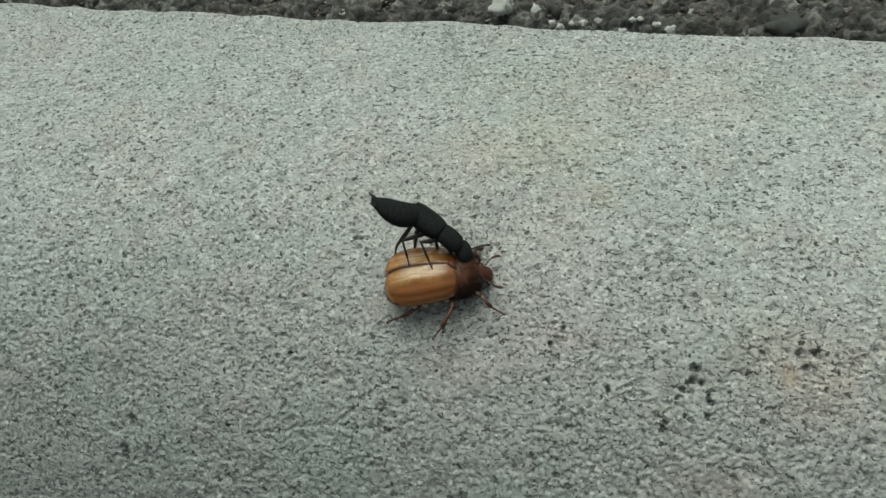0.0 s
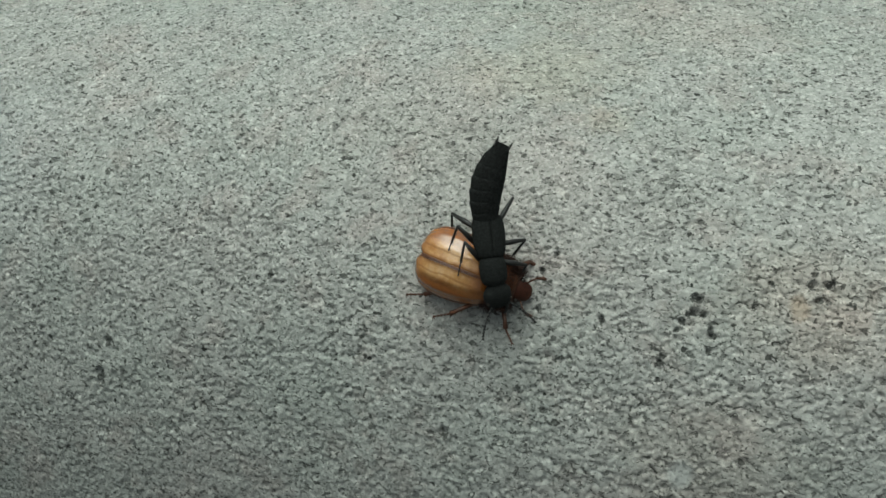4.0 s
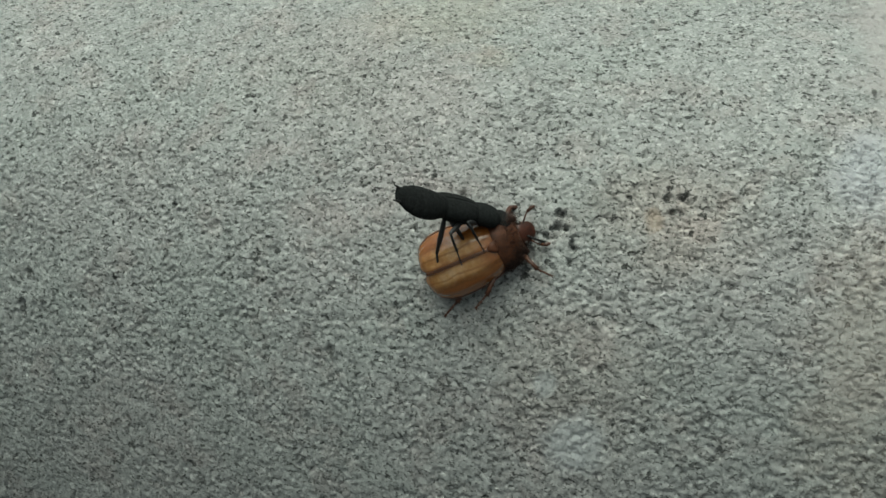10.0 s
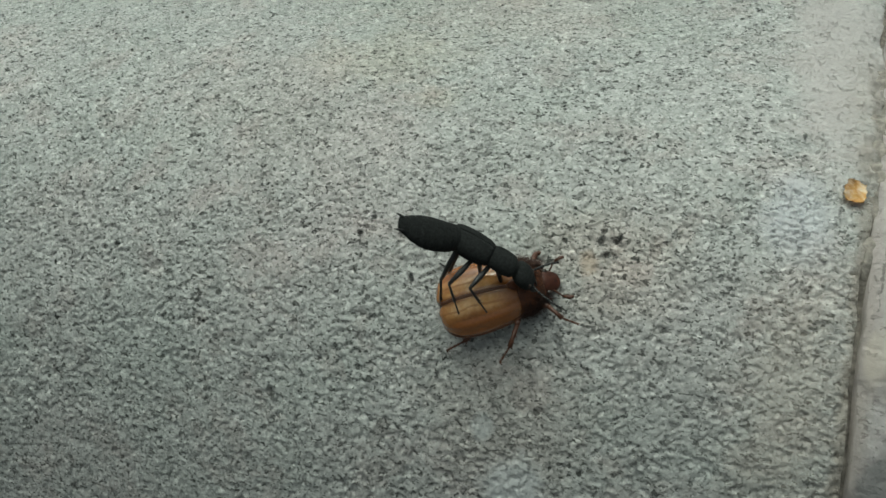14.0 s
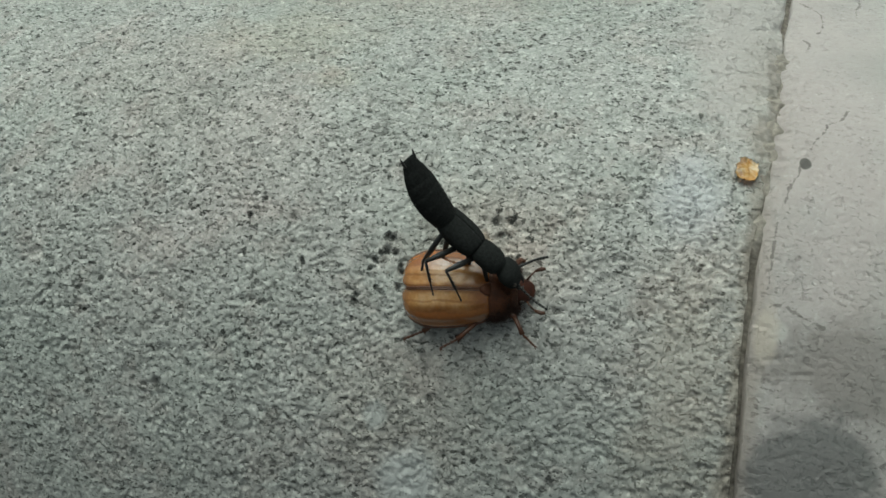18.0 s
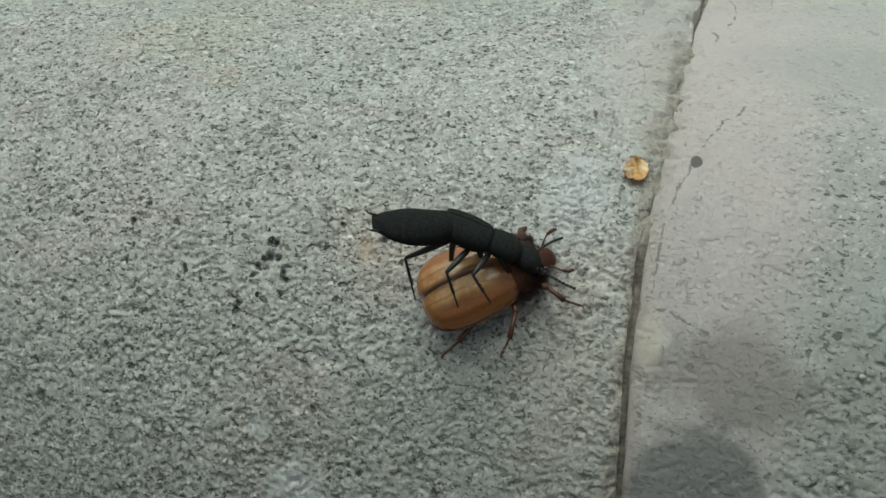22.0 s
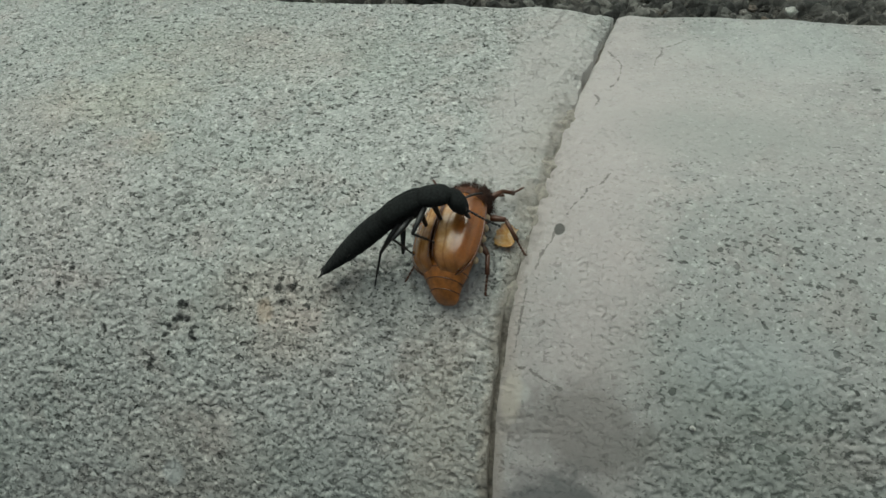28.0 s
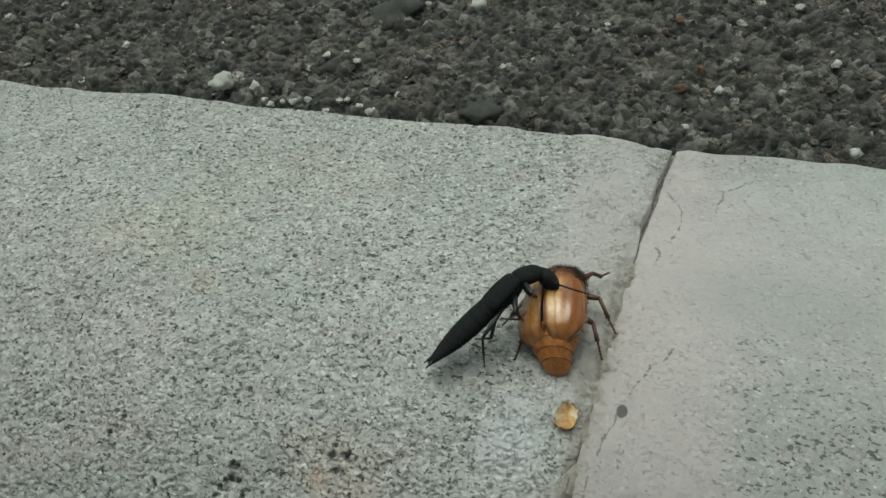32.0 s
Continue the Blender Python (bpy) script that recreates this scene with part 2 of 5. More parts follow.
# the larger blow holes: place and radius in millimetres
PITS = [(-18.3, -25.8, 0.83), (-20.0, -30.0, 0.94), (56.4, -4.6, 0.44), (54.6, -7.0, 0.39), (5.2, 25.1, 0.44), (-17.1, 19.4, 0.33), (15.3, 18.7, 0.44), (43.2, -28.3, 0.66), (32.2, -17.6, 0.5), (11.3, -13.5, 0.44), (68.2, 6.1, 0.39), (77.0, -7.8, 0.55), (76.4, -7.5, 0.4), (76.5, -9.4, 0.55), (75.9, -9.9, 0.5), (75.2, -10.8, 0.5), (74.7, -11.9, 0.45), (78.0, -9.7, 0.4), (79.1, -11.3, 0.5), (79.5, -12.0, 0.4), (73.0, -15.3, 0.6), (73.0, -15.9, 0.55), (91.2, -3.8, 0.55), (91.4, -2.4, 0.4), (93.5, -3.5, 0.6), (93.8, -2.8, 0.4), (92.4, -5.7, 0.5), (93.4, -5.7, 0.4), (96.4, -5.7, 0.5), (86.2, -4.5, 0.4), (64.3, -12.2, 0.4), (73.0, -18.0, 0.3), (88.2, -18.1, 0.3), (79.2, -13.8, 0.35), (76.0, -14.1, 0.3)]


CRACKS = [[(0.1318, 0.0125), (0.1324, 0.0142), (0.1338, 0.0160), (0.1342, 0.0176), (0.1360, 0.0188), (0.1372, 0.0212)], [(0.1304, 0.0100), (0.1302, 0.0076), (0.1289, 0.0053), (0.1285, 0.0030)], [(0.1277, 0.0002), (0.1274, -0.0032), (0.1272, -0.0080)],
          [(0.1340, 0.0596), (0.1352, 0.0570), (0.1368, 0.0540), (0.1368, 0.0506), (0.1364, 0.0480), (0.1355, 0.0458)], [(0.1425, 0.0545), (0.1428, 0.0570), (0.1436, 0.0585), (0.1438, 0.0610), (0.1456, 0.0620), (0.1478, 0.0641)],
          [(0.1330, 0.0430), (0.1338, 0.0415), (0.1334, 0.0395)], [(0.1275, -0.010), (0.1290, -0.0098), (0.131, -0.0107), (0.134, -0.0118)]]
LEFT_STAINS = [
    (0.047, 0.032, 0.013, 0.008, 0.8, 0.45, (1.0, 0.92, 0.81)),
    (0.034, 0.017, 0.024, 0.014, 0.8, 0.5, (1.0, 0.93, 0.92)),
    (0.060, 0.052, 0.030, 0.012, 0.7, 0.35, (1.0, 0.95, 0.88)),
    (0.092, -0.006, 0.010, 0.007, 0.6, 0.50, (1.0, 0.89, 0.82)),
    (0.1245, 0.043, 0.0095, 0.034, 0.5, 0.80, (0.41, 0.385, 0.37)),
    (0.1168, 0.0025, 0.0042, 0.0060, 0.6, 0.50, (0.53, 0.55, 0.58)),
    (0.118, -0.020, 0.006, 0.014, 0.7, 0.35, (0.43, 0.37, 0.31)),
    (0.1074, -0.0260, 0.020, 0.010, 0.8, 0.18, (0.22, 0.23, 0.22)),
    (0.082, -0.026, 0.012, 0.007, 0.6, 0.35, (1.0, 0.90, 0.84)),
    (0.066, 0.000, 0.045, 0.018, 0.8, 0.4, (1.0, 0.945, 0.95)),
    (0.0602, 0.0202, 0.0040, 0.0030, 0.6, 0.4, (1.0, 0.91, 0.80)),
    (0.0900, -0.0072, 0.0014, 0.0017, 0.4, 0.42, (0.42, 0.31, 0.21)),
    (0.0830, -0.0325, 0.0042, 0.0026, 0.4, 0.65, (0.54, 0.56, 0.56)),
    (0.0779, -0.0273, 0.0016, 0.0013, 0.4, 0.6, (0.56, 0.58, 0.57)),
    (-0.060, -0.004, 0.020, 0.016, 0.8, 0.20, (0.50, 0.52, 0.54)),
]
JOINT_GRIME = [(0.1276, 0.018, 0.0042, 0.024, 0.6, 0.22, (0.28, 0.245, 0.205)), (0.1256, -0.016, 0.0018, 0.030, 0.6, 0.6, (0.24, 0.20, 0.16)), (0.1278, 0.020, 0.0013, 0.016, 0.4, 0.4, (0.14, 0.115, 0.09))]
RIGHT_STAINS = [
    *JOINT_GRIME,
    (0.134, 0.020, 0.011, 0.055, 0.7, 0.70, (0.425, 0.378, 0.368)),
    (0.152, 0.044, 0.020, 0.022, 0.7, 0.55, (0.43, 0.40, 0.385)),
    (0.1365, -0.0150, 0.0090, 0.0048, 0.35, 0.62, (0.165, 0.152, 0.143)),
    (0.1345, -0.0262, 0.0062, 0.0062, 0.25, 0.72, (0.105, 0.11, 0.11)),
    (0.160, -0.0180, 0.012, 0.014, 0.6, 0.28, (0.19, 0.205, 0.18)),
    (0.1310, 0.0096, 0.00072, 0.00092, 0.15, 0.9, (0.085, 0.082, 0.076)),
    (0.1290, -0.0128, 0.0011, 0.0011, 0.3, 0.5, (0.47, 0.46, 0.44)),
    (0.158, -0.006, 0.010, 0.004, 0.5, 0.25, (0.47, 0.49, 0.50)),
    (0.1275, -0.0128, 0.0014, 0.0028, 0.4, 0.55, (0.47, 0.42, 0.36)),
    (0.1532, -0.0074, 0.012, 0.006, 0.6, 0.2, (0.20, 0.225, 0.205)),
    (0.1561, -0.0196, 0.016, 0.01, 0.6, 0.1, (0.19, 0.215, 0.195)),
    (0.1533, 0.0334, 0.016, 0.007, 0.6, 0.3, (0.22, 0.24, 0.225)),
    (0.1645, 0.0628, 0.016, 0.009, 0.6, 0.35, (0.40, 0.43, 0.41)),
]
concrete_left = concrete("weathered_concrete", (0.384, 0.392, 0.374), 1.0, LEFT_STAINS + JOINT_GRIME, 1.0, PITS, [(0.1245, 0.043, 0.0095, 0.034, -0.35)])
concrete_right = concrete("smooth_concrete", (0.300, 0.300, 0.290), 0.35, RIGHT_STAINS, 0.7, (), [(0.163, -0.020, 0.018, 0.012, 0.22), (0.135, -0.026, 0.009, 0.008, 0.15), (0.160, -0.002, 0.015, 0.020, 0.16)], CRACKS)
mortar_mat = simple("mortar", (0.215, 0.195, 0.170), 0.95, 0.45, 900, 0.0005)
stone_white = simple("white_stone", (0.62, 0.61, 0.57), 0.9, 0.5, 900, 0.0008)
stone_dark = simple("dark_stone", (0.085, 0.085, 0.077), 0.8, 0.6, 1000, 0.0014)
chip_red = simple("chip_red", (0.16, 0.06, 0.048), 0.85, 0.4, 900, 0.0004)
stone_rust = simple("rusty_stone", (0.13, 0.075, 0.045), 0.85, 0.35, 600, 0.0003)


def asphalt_material():
    m, t, b, where = material("asphalt")
    stone = cells(t, where, 430, out="Color")
    sep = t.nodes.new("ShaderNodeSeparateColor")
    t.links.new(stone, sep.inputs[0])
    c = ramp(t, sep.outputs[0], [(0.0, (0.026, 0.026, 0.024)), (0.5, (0.065, 0.062, 0.057)), (0.85, (0.11, 0.105, 0.096)), (1.0, (0.20, 0.195, 0.18))])
    c = blend(t, 0.8, c, ramp(t, noise_tex(t, where, 1200, 3.0), [(0.3, 0.3), (0.7, 0.68)]), "OVERLAY")
    c = blend(t, 0.6, c, ramp(t, noise_tex(t, where, 45, 3.0), [(0.3, (0.46, 0.49, 0.48)), (0.7, (0.55, 0.50, 0.48))]), "OVERLAY")
    t.links.new(c, b.inputs["Base Color"])
    b.inputs["Roughness"].default_value = 0.85
    h = arith(t, "ADD", arith(t, "MULTIPLY", noise_tex(t, where, 900, 4.0, 0.7), 0.6), arith(t, "MULTIPLY", cells(t, where, 430), -0.8))
    bump(t, b, h, 0.0016, 1.0)
    return m


asphalt = asphalt_material()


def aggregate_material():
    m, t, b, where = material("aggregate")
    geo = t.nodes.new("ShaderNodeNewGeometry")
    c = ramp(t, geo.outputs["Random Per Island"], [(0.0, (0.024, 0.023, 0.020)), (0.35, (0.078, 0.072, 0.063)), (0.65, (0.122, 0.112, 0.098)), (0.86, (0.135, 0.102, 0.080)), (0.95, (0.21, 0.203, 0.19)), (1.0, (0.40, 0.39, 0.36))])
    # dark crevices and light glints of the broken stone, painted at random
    c = blend(t, 0.85, c, ramp(t, noise_tex(t, where, 1900, 4.0, 0.75), [(0.36, 0.10), (0.5, 0.5), (0.62, 0.90)]), "OVERLAY")
    c = blend(t, 0.5, c, ramp(t, noise_tex(t, where, 45, 3.0), [(0.3, (0.46, 0.49, 0.48)), (0.7, (0.55, 0.50, 0.48))]), "OVERLAY")
    t.links.new(c, b.inputs["Base Color"])
    b.inputs["Roughness"].default_value = 0.8
    bump(t, b, noise_tex(t, where, 1500, 3.0, 0.65), 0.0016, 1.0)
    return m


aggregate = aggregate_material()


def wing_case_material():
    m, t, b, where = material("wing_case")
    sep = t.nodes.new("ShaderNodeSeparateXYZ")
    t.links.new(where, sep.inputs[0])
    out = arith(t, "ABSOLUTE", sep.outputs["Y"], 0.0)
    wobble = arith(t, "MULTIPLY", arith(t, "SUBTRACT", noise_tex(t, where, 260, 3.0), 0.5), 0.0014)
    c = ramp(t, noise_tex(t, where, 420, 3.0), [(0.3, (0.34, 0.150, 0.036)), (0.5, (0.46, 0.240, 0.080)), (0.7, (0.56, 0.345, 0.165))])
    # orange-brown flanks and shoulders round a pale disc, with some sky sheen painted in
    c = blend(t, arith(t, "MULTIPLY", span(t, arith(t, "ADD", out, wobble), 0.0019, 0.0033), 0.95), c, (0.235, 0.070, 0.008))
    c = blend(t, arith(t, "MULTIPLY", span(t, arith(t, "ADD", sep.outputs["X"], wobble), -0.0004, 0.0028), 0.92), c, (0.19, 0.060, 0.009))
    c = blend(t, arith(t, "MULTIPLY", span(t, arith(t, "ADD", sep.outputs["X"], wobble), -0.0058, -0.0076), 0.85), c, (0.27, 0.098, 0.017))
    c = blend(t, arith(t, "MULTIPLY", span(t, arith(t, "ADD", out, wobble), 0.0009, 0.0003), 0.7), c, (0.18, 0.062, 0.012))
    # brown lines between the ribs
    w = t.nodes.new("ShaderNodeMath")
    w.operation = "SINE"
    t.links.new(arith(t, "MULTIPLY", arith(t, "ADD", out, wobble), 4600.0), w.inputs[0])
    c = blend(t, arith(t, "MULTIPLY", span(t, w.outputs[0], 0.55, 1.0), 0.5), c, (0.20, 0.075, 0.016))
    c = blend(t, 0.35, c, ramp(t, noise_tex(t, where, 2600, 2.0), [(0.35, 0.38), (0.65, 0.6)]), "OVERLAY")
    t.links.new(c, b.inputs["Base Color"])
    b.inputs["Roughness"].default_value = 0.26
    b.inputs["Specular IOR Level"].default_value = 0.75
    b.inputs["Coat Weight"].default_value, b.inputs["Coat Roughness"].default_value = 0.35, 0.14
    bump(t, b, noise_tex(t, where, 2600, 2.0), 0.00006, 0.8)
    return m


wing_case = wing_case_material()
suture_brown = simple("suture_brown", (0.10, 0.035, 0.012), 0.4, 0.3, 900, 0.00005, 0.2)
pronotum_brown = simple("pronotum_brown", (0.082, 0.028, 0.011), 0.5, 0.45, 700, 0.00012, 0.0, 0.3)
head_red = simple("head_red", (0.044, 0.012, 0.0055), 0.42, 0.5, 900, 0.0001, 0.0, 0.3)
eye_black = simple("eye_black", (0.02, 0.012, 0.008), 0.2, 0.2, 2500, 0.00002, 0.4)
belly_brown = simple("belly_brown", (0.11, 0.045, 0.02), 0.5, 0.4, 600, 0.0001)
pygidium_orange = simple("pygidium_orange", (0.34, 0.120, 0.022), 0.4, 0.5, 700, 0.00008, 0.25)
pale_hair = simple("pale_hair", (0.36, 0.27, 0.17), 0.8, 0.3, 900, 0.0001)
leg_brown = simple("leg_brown", (0.068, 0.024, 0.011), 0.45, 0.3, 1200, 0.00005)
hair_dark = simple("hair_dark", (0.034, 0.013, 0.007), 0.8, 0.4, 900, 0.00005)
coal_black = simple("coal_black", (0.0115, 0.0128, 0.0124), 0.9, 0.4, 2600, 0.00014, 0.0, 0.14)
leg_black = simple("leg_black", (0.008, 0.008, 0.008), 0.5, 0.3, 2200, 0.00005)


def petal_material():
    """Ochre with deep orange veins and pale, bleached patches; thin enough to let light through."""
    m, t, b, where = material("petal")
    c = ramp(t, noise_tex(t, where, 620, 4.0, 0.65), [(0.30, (0.54, 0.28, 0.08)), (0.45, (0.66, 0.40, 0.15)), (0.58, (0.72, 0.54, 0.33)), (0.70, (0.76, 0.68, 0.54))])
    c = blend(t, 0.4, c, ramp(t, noise_tex(t, where, 3000, 2.0), [(0.35, 0.38), (0.65, 0.6)]), "OVERLAY")
    t.links.new(c, b.inputs["Base Color"])
    b.inputs["Roughness"].default_value, b.inputs["Specular IOR Level"].default_value = 0.85, 0.2
    b.inputs["Subsurface Weight"].default_value, b.inputs["Subsurface Scale"].default_value = 0.3, 0.0003
    bump(t, b, noise_tex(t, where, 1500, 3.0), 0.00012, 0.8)
    return m


petal_yellow = petal_material()

# ---- ground forms ----


def lattice(n, m, seed):
    return np.random.RandomState(seed).rand(n, m)


def value_noise(x, y, cell, seed):
    """Smooth noise, 0 to 1, of features about one cell wide."""
    g = lattice(512, 512, seed)
    u, v = x / cell + 200.3, y / cell + 200.7
    i, j = np.floor(u).astype(int), np.floor(v).astype(int)
    fu, fv = u - i, v - j
    fu, fv = fu * fu * (3 - 2 * fu), fv * fv * (3 - 2 * fv)
    i0, i1, j0, j1 = i % 512, (i + 1) % 512, j % 512, (j + 1) % 512
    return (g[i0, j0] * (1 - fu) + g[i1, j0] * fu) * (1 - fv) + (g[i0, j1] * (1 - fu) + g[i1, j1] * fu) * fv


def kerb_height(y):
    """The worn top of the kerb with its rounded nose towards the road."""
    y = np.asarray(y, float)
    c = np.clip(y, -0.052, 0.0755)
    z = 0.00116 + 0.31807 * c - 11.2237 * c**2 + 83.613 * c**3
    return z + np.minimum(y + 0.052, 0) * 2.3


def joint_x(y):
    """Where the two kerb blocks meet."""
    y = np.asarray(y, float)
    line = np.interp(y, (-0.060, -0.028, -0.016, -0.005, 0.036, 0.046, 0.061, 0.075), (0.1285, 0.1262, 0.1252, 0.1252, 0.1295, 0.1304, 0.1323, 0.1347))
    return line + 0.0005 * (value_noise(y, y * 0, 0.006, 5) - 0.5) + 0.0003 * (value_noise(y, y * 0, 0.0018, 55) - 0.5)


def back_edge(x):
    """The kerb's edge against the path behind it."""
    return 0.0742 - 0.0016 * np.clip((x - 0.118) / 0.012, 0, 1) ** 2 * np.clip((0.30 - x) / 0.1, 0, 1) + 0.0016 * (value_noise(x, x * 0, 0.030, 8) - 0.5) + 0.0012 * (value_noise(x, x * 0, 0.006, 9) - 0.5)


def grid_mesh(name, X, Y, Z):
    n, m = X.shape
    me = bpy.data.meshes.new(name)
    k = np.arange(n * m).reshape(n, m)
    quads = np.stack([k[:-1, :-1], k[1:, :-1], k[1:, 1:], k[:-1, 1:]], -1).reshape(-1, 4)
    me.vertices.add(n * m)
    me.vertices.foreach_set("co", np.stack([X, Y, Z], -1).astype(np.float32).ravel())
    me.loops.add(len(quads) * 4)
    me.loops.foreach_set("vertex_index", quads.astype(np.int32).ravel())
    me.polygons.add(len(quads))
    me.polygons.foreach_set("loop_start", np.arange(0, len(quads) * 4, 4, dtype=np.int32))
    me.polygons.foreach_set("use_smooth", np.ones(len(quads), bool))
    me.update(calc_edges=True)
    me.validate()
    return me


def bumps(X, Y, cell, seed):
    """Rounded stones packed side by side: height 0 to 1."""
    r = np.random.RandomState(seed)
    jx, jy, big = r.rand(256, 256), r.rand(256, 256), 0.5 + 0.5 * r.rand(256, 256)
    u, v = X / cell + 90, Y / cell + 90
    i, j = np.floor(u).astype(int), np.floor(v).astype(int)
    best = np.zeros_like(X)
    for a in (-1, 0, 1):
        for b in (-1, 0, 1):
            p, q = (i + a) % 256, (j + b) % 256
            d = np.hypot(i + a + jx[p, q] - u, j + b + jy[p, q] - v)
            best = np.maximum(best, big[p, q] * np.sqrt(np.clip(1 - (d / 0.80) ** 2, 0, 1)))
    return best


def plates(X, Y, cell, seed):
    """Broken flat plates: each one's own number, 0 to 1, and how far it is to the next plate (0 at the seam)."""
    r = np.random.RandomState(seed)
    jx, jy, own = r.rand(512, 512), r.rand(512, 512), r.rand(512, 512)
    u, v = X / cell + 1000, Y / cell + 1000
    i, j = np.floor(u).astype(int), np.floor(v).astype(int)
    first, second, number = np.full(X.shape, 9.0), np.full(X.shape, 9.0), np.zeros(X.shape)
    for a in (-1, 0, 1):
        for b in (-1, 0, 1):
            p, q = (i + a) % 512, (j + b) % 512
            d = np.hypot(i + a + jx[p, q] - u, j + b + jy[p, q] - v)
            second = np.minimum(second, np.maximum(d, first))
            number = np.where(d < first, own[p, q], number)
            first = np.minimum(first, d)
    return number, second - first


def turned_noise(X, S, cell, seed):
    """Noise on a lattice that is turned against the axes."""
    c, d = math.cos(seed * 1.7), math.sin(seed * 1.7)
    return value_noise(X * c - S * d, X * d + S * c, cell, seed)


def stair(v, a, b):
    k = np.clip((v - a) / (b - a), 0, 1)
    return k * k * (3 - 2 * k)


def kerb_block(name, label, mat, side):
    v = np.r_[np.linspace(-0.075, -0.0605, 8), np.linspace(-0.06, -0.0002, 330), np.linspace(0, 0.0700, 320), np.linspace(0.0703, 0.0742, 18)]
    if side < 0:
        u = np.r_[np.linspace(-0.79, -0.10, 60), np.linspace(-0.0997, 0.1252, 1080)]
    else:
        u = np.r_[np.linspace(0.1252, 0.182, 290), np.linspace(0.184, 1.04, 60)]
    U, V = np.meshgrid(u, v, indexing="ij")
    near = np.clip((U - 0.05) / 0.07, 0, 1) if side < 0 else np.clip((0.20 - U) / 0.07, 0, 1)
    gap = 0.00052 - 0.0004 * np.clip((V + 0.002) / 0.004, 0, 1) * np.clip((0.05 - V) / 0.006, 0, 1) + 0.0003 * (value_noise(V, V * 0, 0.004, 6 + side) - 0.5)
    X = U + near * (joint_x(V) + side * gap - 0.1252)
    back = np.clip((V - 0.055) / 0.0192, 0, 1)
    Y = np.where(V < -0.06, -0.06 + (V + 0.06) * 0.05, V + back * (back_edge(X) - 0.0742))
    Z = np.where(V < -0.06, kerb_height(-0.06) + (V + 0.06) * 4.2, kerb_height(Y))
    S = np.where(Y < 0, Y + Z * 0.8, Y)
    rough = 1.0 if side < 0 else 0.22
    rough = rough * np.clip(1.25 - 0.5 * np.clip((Y + 0.02) / 0.06, 0, 1), 0.5, 1.3)
    if side > 0:
        rough = rough + 0.55 * np.clip((-Y - 0.002) / 0.012, 0, 1) * np.clip((X - 0.143) / 0.01, 0, 1)
    # quiet and chipped areas
    rough = rough * (0.45 + 0.85 * stair(turned_noise(X, S, 0.0055, 44) * 0.6 + turned_noise(X, S, 0.0021, 45) * 0.4, 0.34, 0.66))
    # smooth cement smeared over the end of the block behind the joint
    if side < 0:
        rough = rough * (1 - 0.7 * stair(X + 0.006 * (turned_noise(X, S, 0.006, 46) - 0.5), joint_x(Y) - 0.012, joint_x(Y) - 0.007) * stair(Y, 0.012, 0.022))
    # flat chips of cement skin, some lower, some broken out, with open seams here and there
    wx, ws = X + 0.0007 * (turned_noise(X, S, 0.0011, 31) - 0.5), S + 0.0007 * (turned_noise(X, S, 0.0011, 32) - 0.5)
    chip, seam = plates(wx, ws, 0.00088, 33)
    crumb, seam_2 = plates(wx, ws, 0.00050, 34)
    some = stair(turned_noise(X, S, 0.0024, 35) * 0.5 + turned_noise(X, S, 0.0010, 36) * 0.5, 0.40, 0.58)
    H = 0.0003 * (value_noise(X, S, 0.012, 3) - 0.5) + rough * (0.00008 * (chip - 0.5) + 0.00005 * (crumb - 0.5) + 0.00010 * (turned_noise(X, S, 0.0026, 37) - 0.5))
    H -= rough * some * (0.00012 * (1 - stair(seam, 0.0, 0.20)) + 0.00005 * (1 - stair(seam_2, 0.0, 0.22)))
    lost = 0.86 - 0.10 * np.minimum(rough, 1.3)
    H -= 0.00032 * np.minimum(rough * 1.3, 1.1) * (chip > lost) * stair(seam, 0.02, 0.16)
    H -= 0.00020 * np.minimum(rough * 1.3, 1.1) * (crumb > lost + 0.02) * stair(seam_2, 0.02, 0.18)
    for px, py, pr in PITS:
        d = np.hypot(X - px / 1000, (Y - py / 1000) * 1.1) / (pr / 1000)
        d = d + 1.5 * (value_noise(X, S, 0.0010, 40) - 0.5) + 0.6 * (value_noise(X, S, 0.0005, 41) - 0.5)
        H -= 0.0018 * np.clip(0.8 - d, 0, 0.5)
    crumble = np.clip(1 - np.abs(X - joint_x(Y) + 0.001) / 0.0045, 0, 1) * np.clip((Y + 0.006) / 0.008, 0.25, 1)
    H -= crumble * 0.0013 * np.clip(value_noise(X, Y, 0.0022, 51) * 0.6 + value_noise(X, Y, 0.0009, 52) * 0.6 - 0.4, 0, 1)
    # the worn arris along the joint and the back edge
    H -= 0.0009 * np.clip(1 - np.abs(X - joint_x(Y)) / (0.0016 + 0.002 * value_noise(X * 0, Y, 0.007, 12)), 0, 1) ** 1.5 * (0.4 + value_noise(X, Y, 0.003, 13))
    H -= 0.0012 * np.clip((V - 0.0727) / 0.0015, 0, 1) ** 2
    edge = np.clip((np.abs(V - 0.0742) < 1e-6) * 1.0, 0, 1)
    N = np.stack([np.zeros_like(Z), -np.gradient(Z, axis=1), np.gradient(Y, axis=1)], -1)
    N /= np.linalg.norm(N, axis=-1, keepdims=True) + 1e-12
    X, Y, Z = X, Y + N[..., 1] * H, Z + N[..., 2] * H
    # skirts: down behind, and down into the joint
    X = np.concatenate([X, X[:, -1:]], 1)
    Z = np.concatenate([Z, Z[:, -1:] * 0 - 0.05], 1)
    Y = np.concatenate([Y, Y[:, -1:] + 0.0003], 1)
    k = -1 if side < 0 else 0
    ends = [A[[k]] for A in (X, Y, Z)]
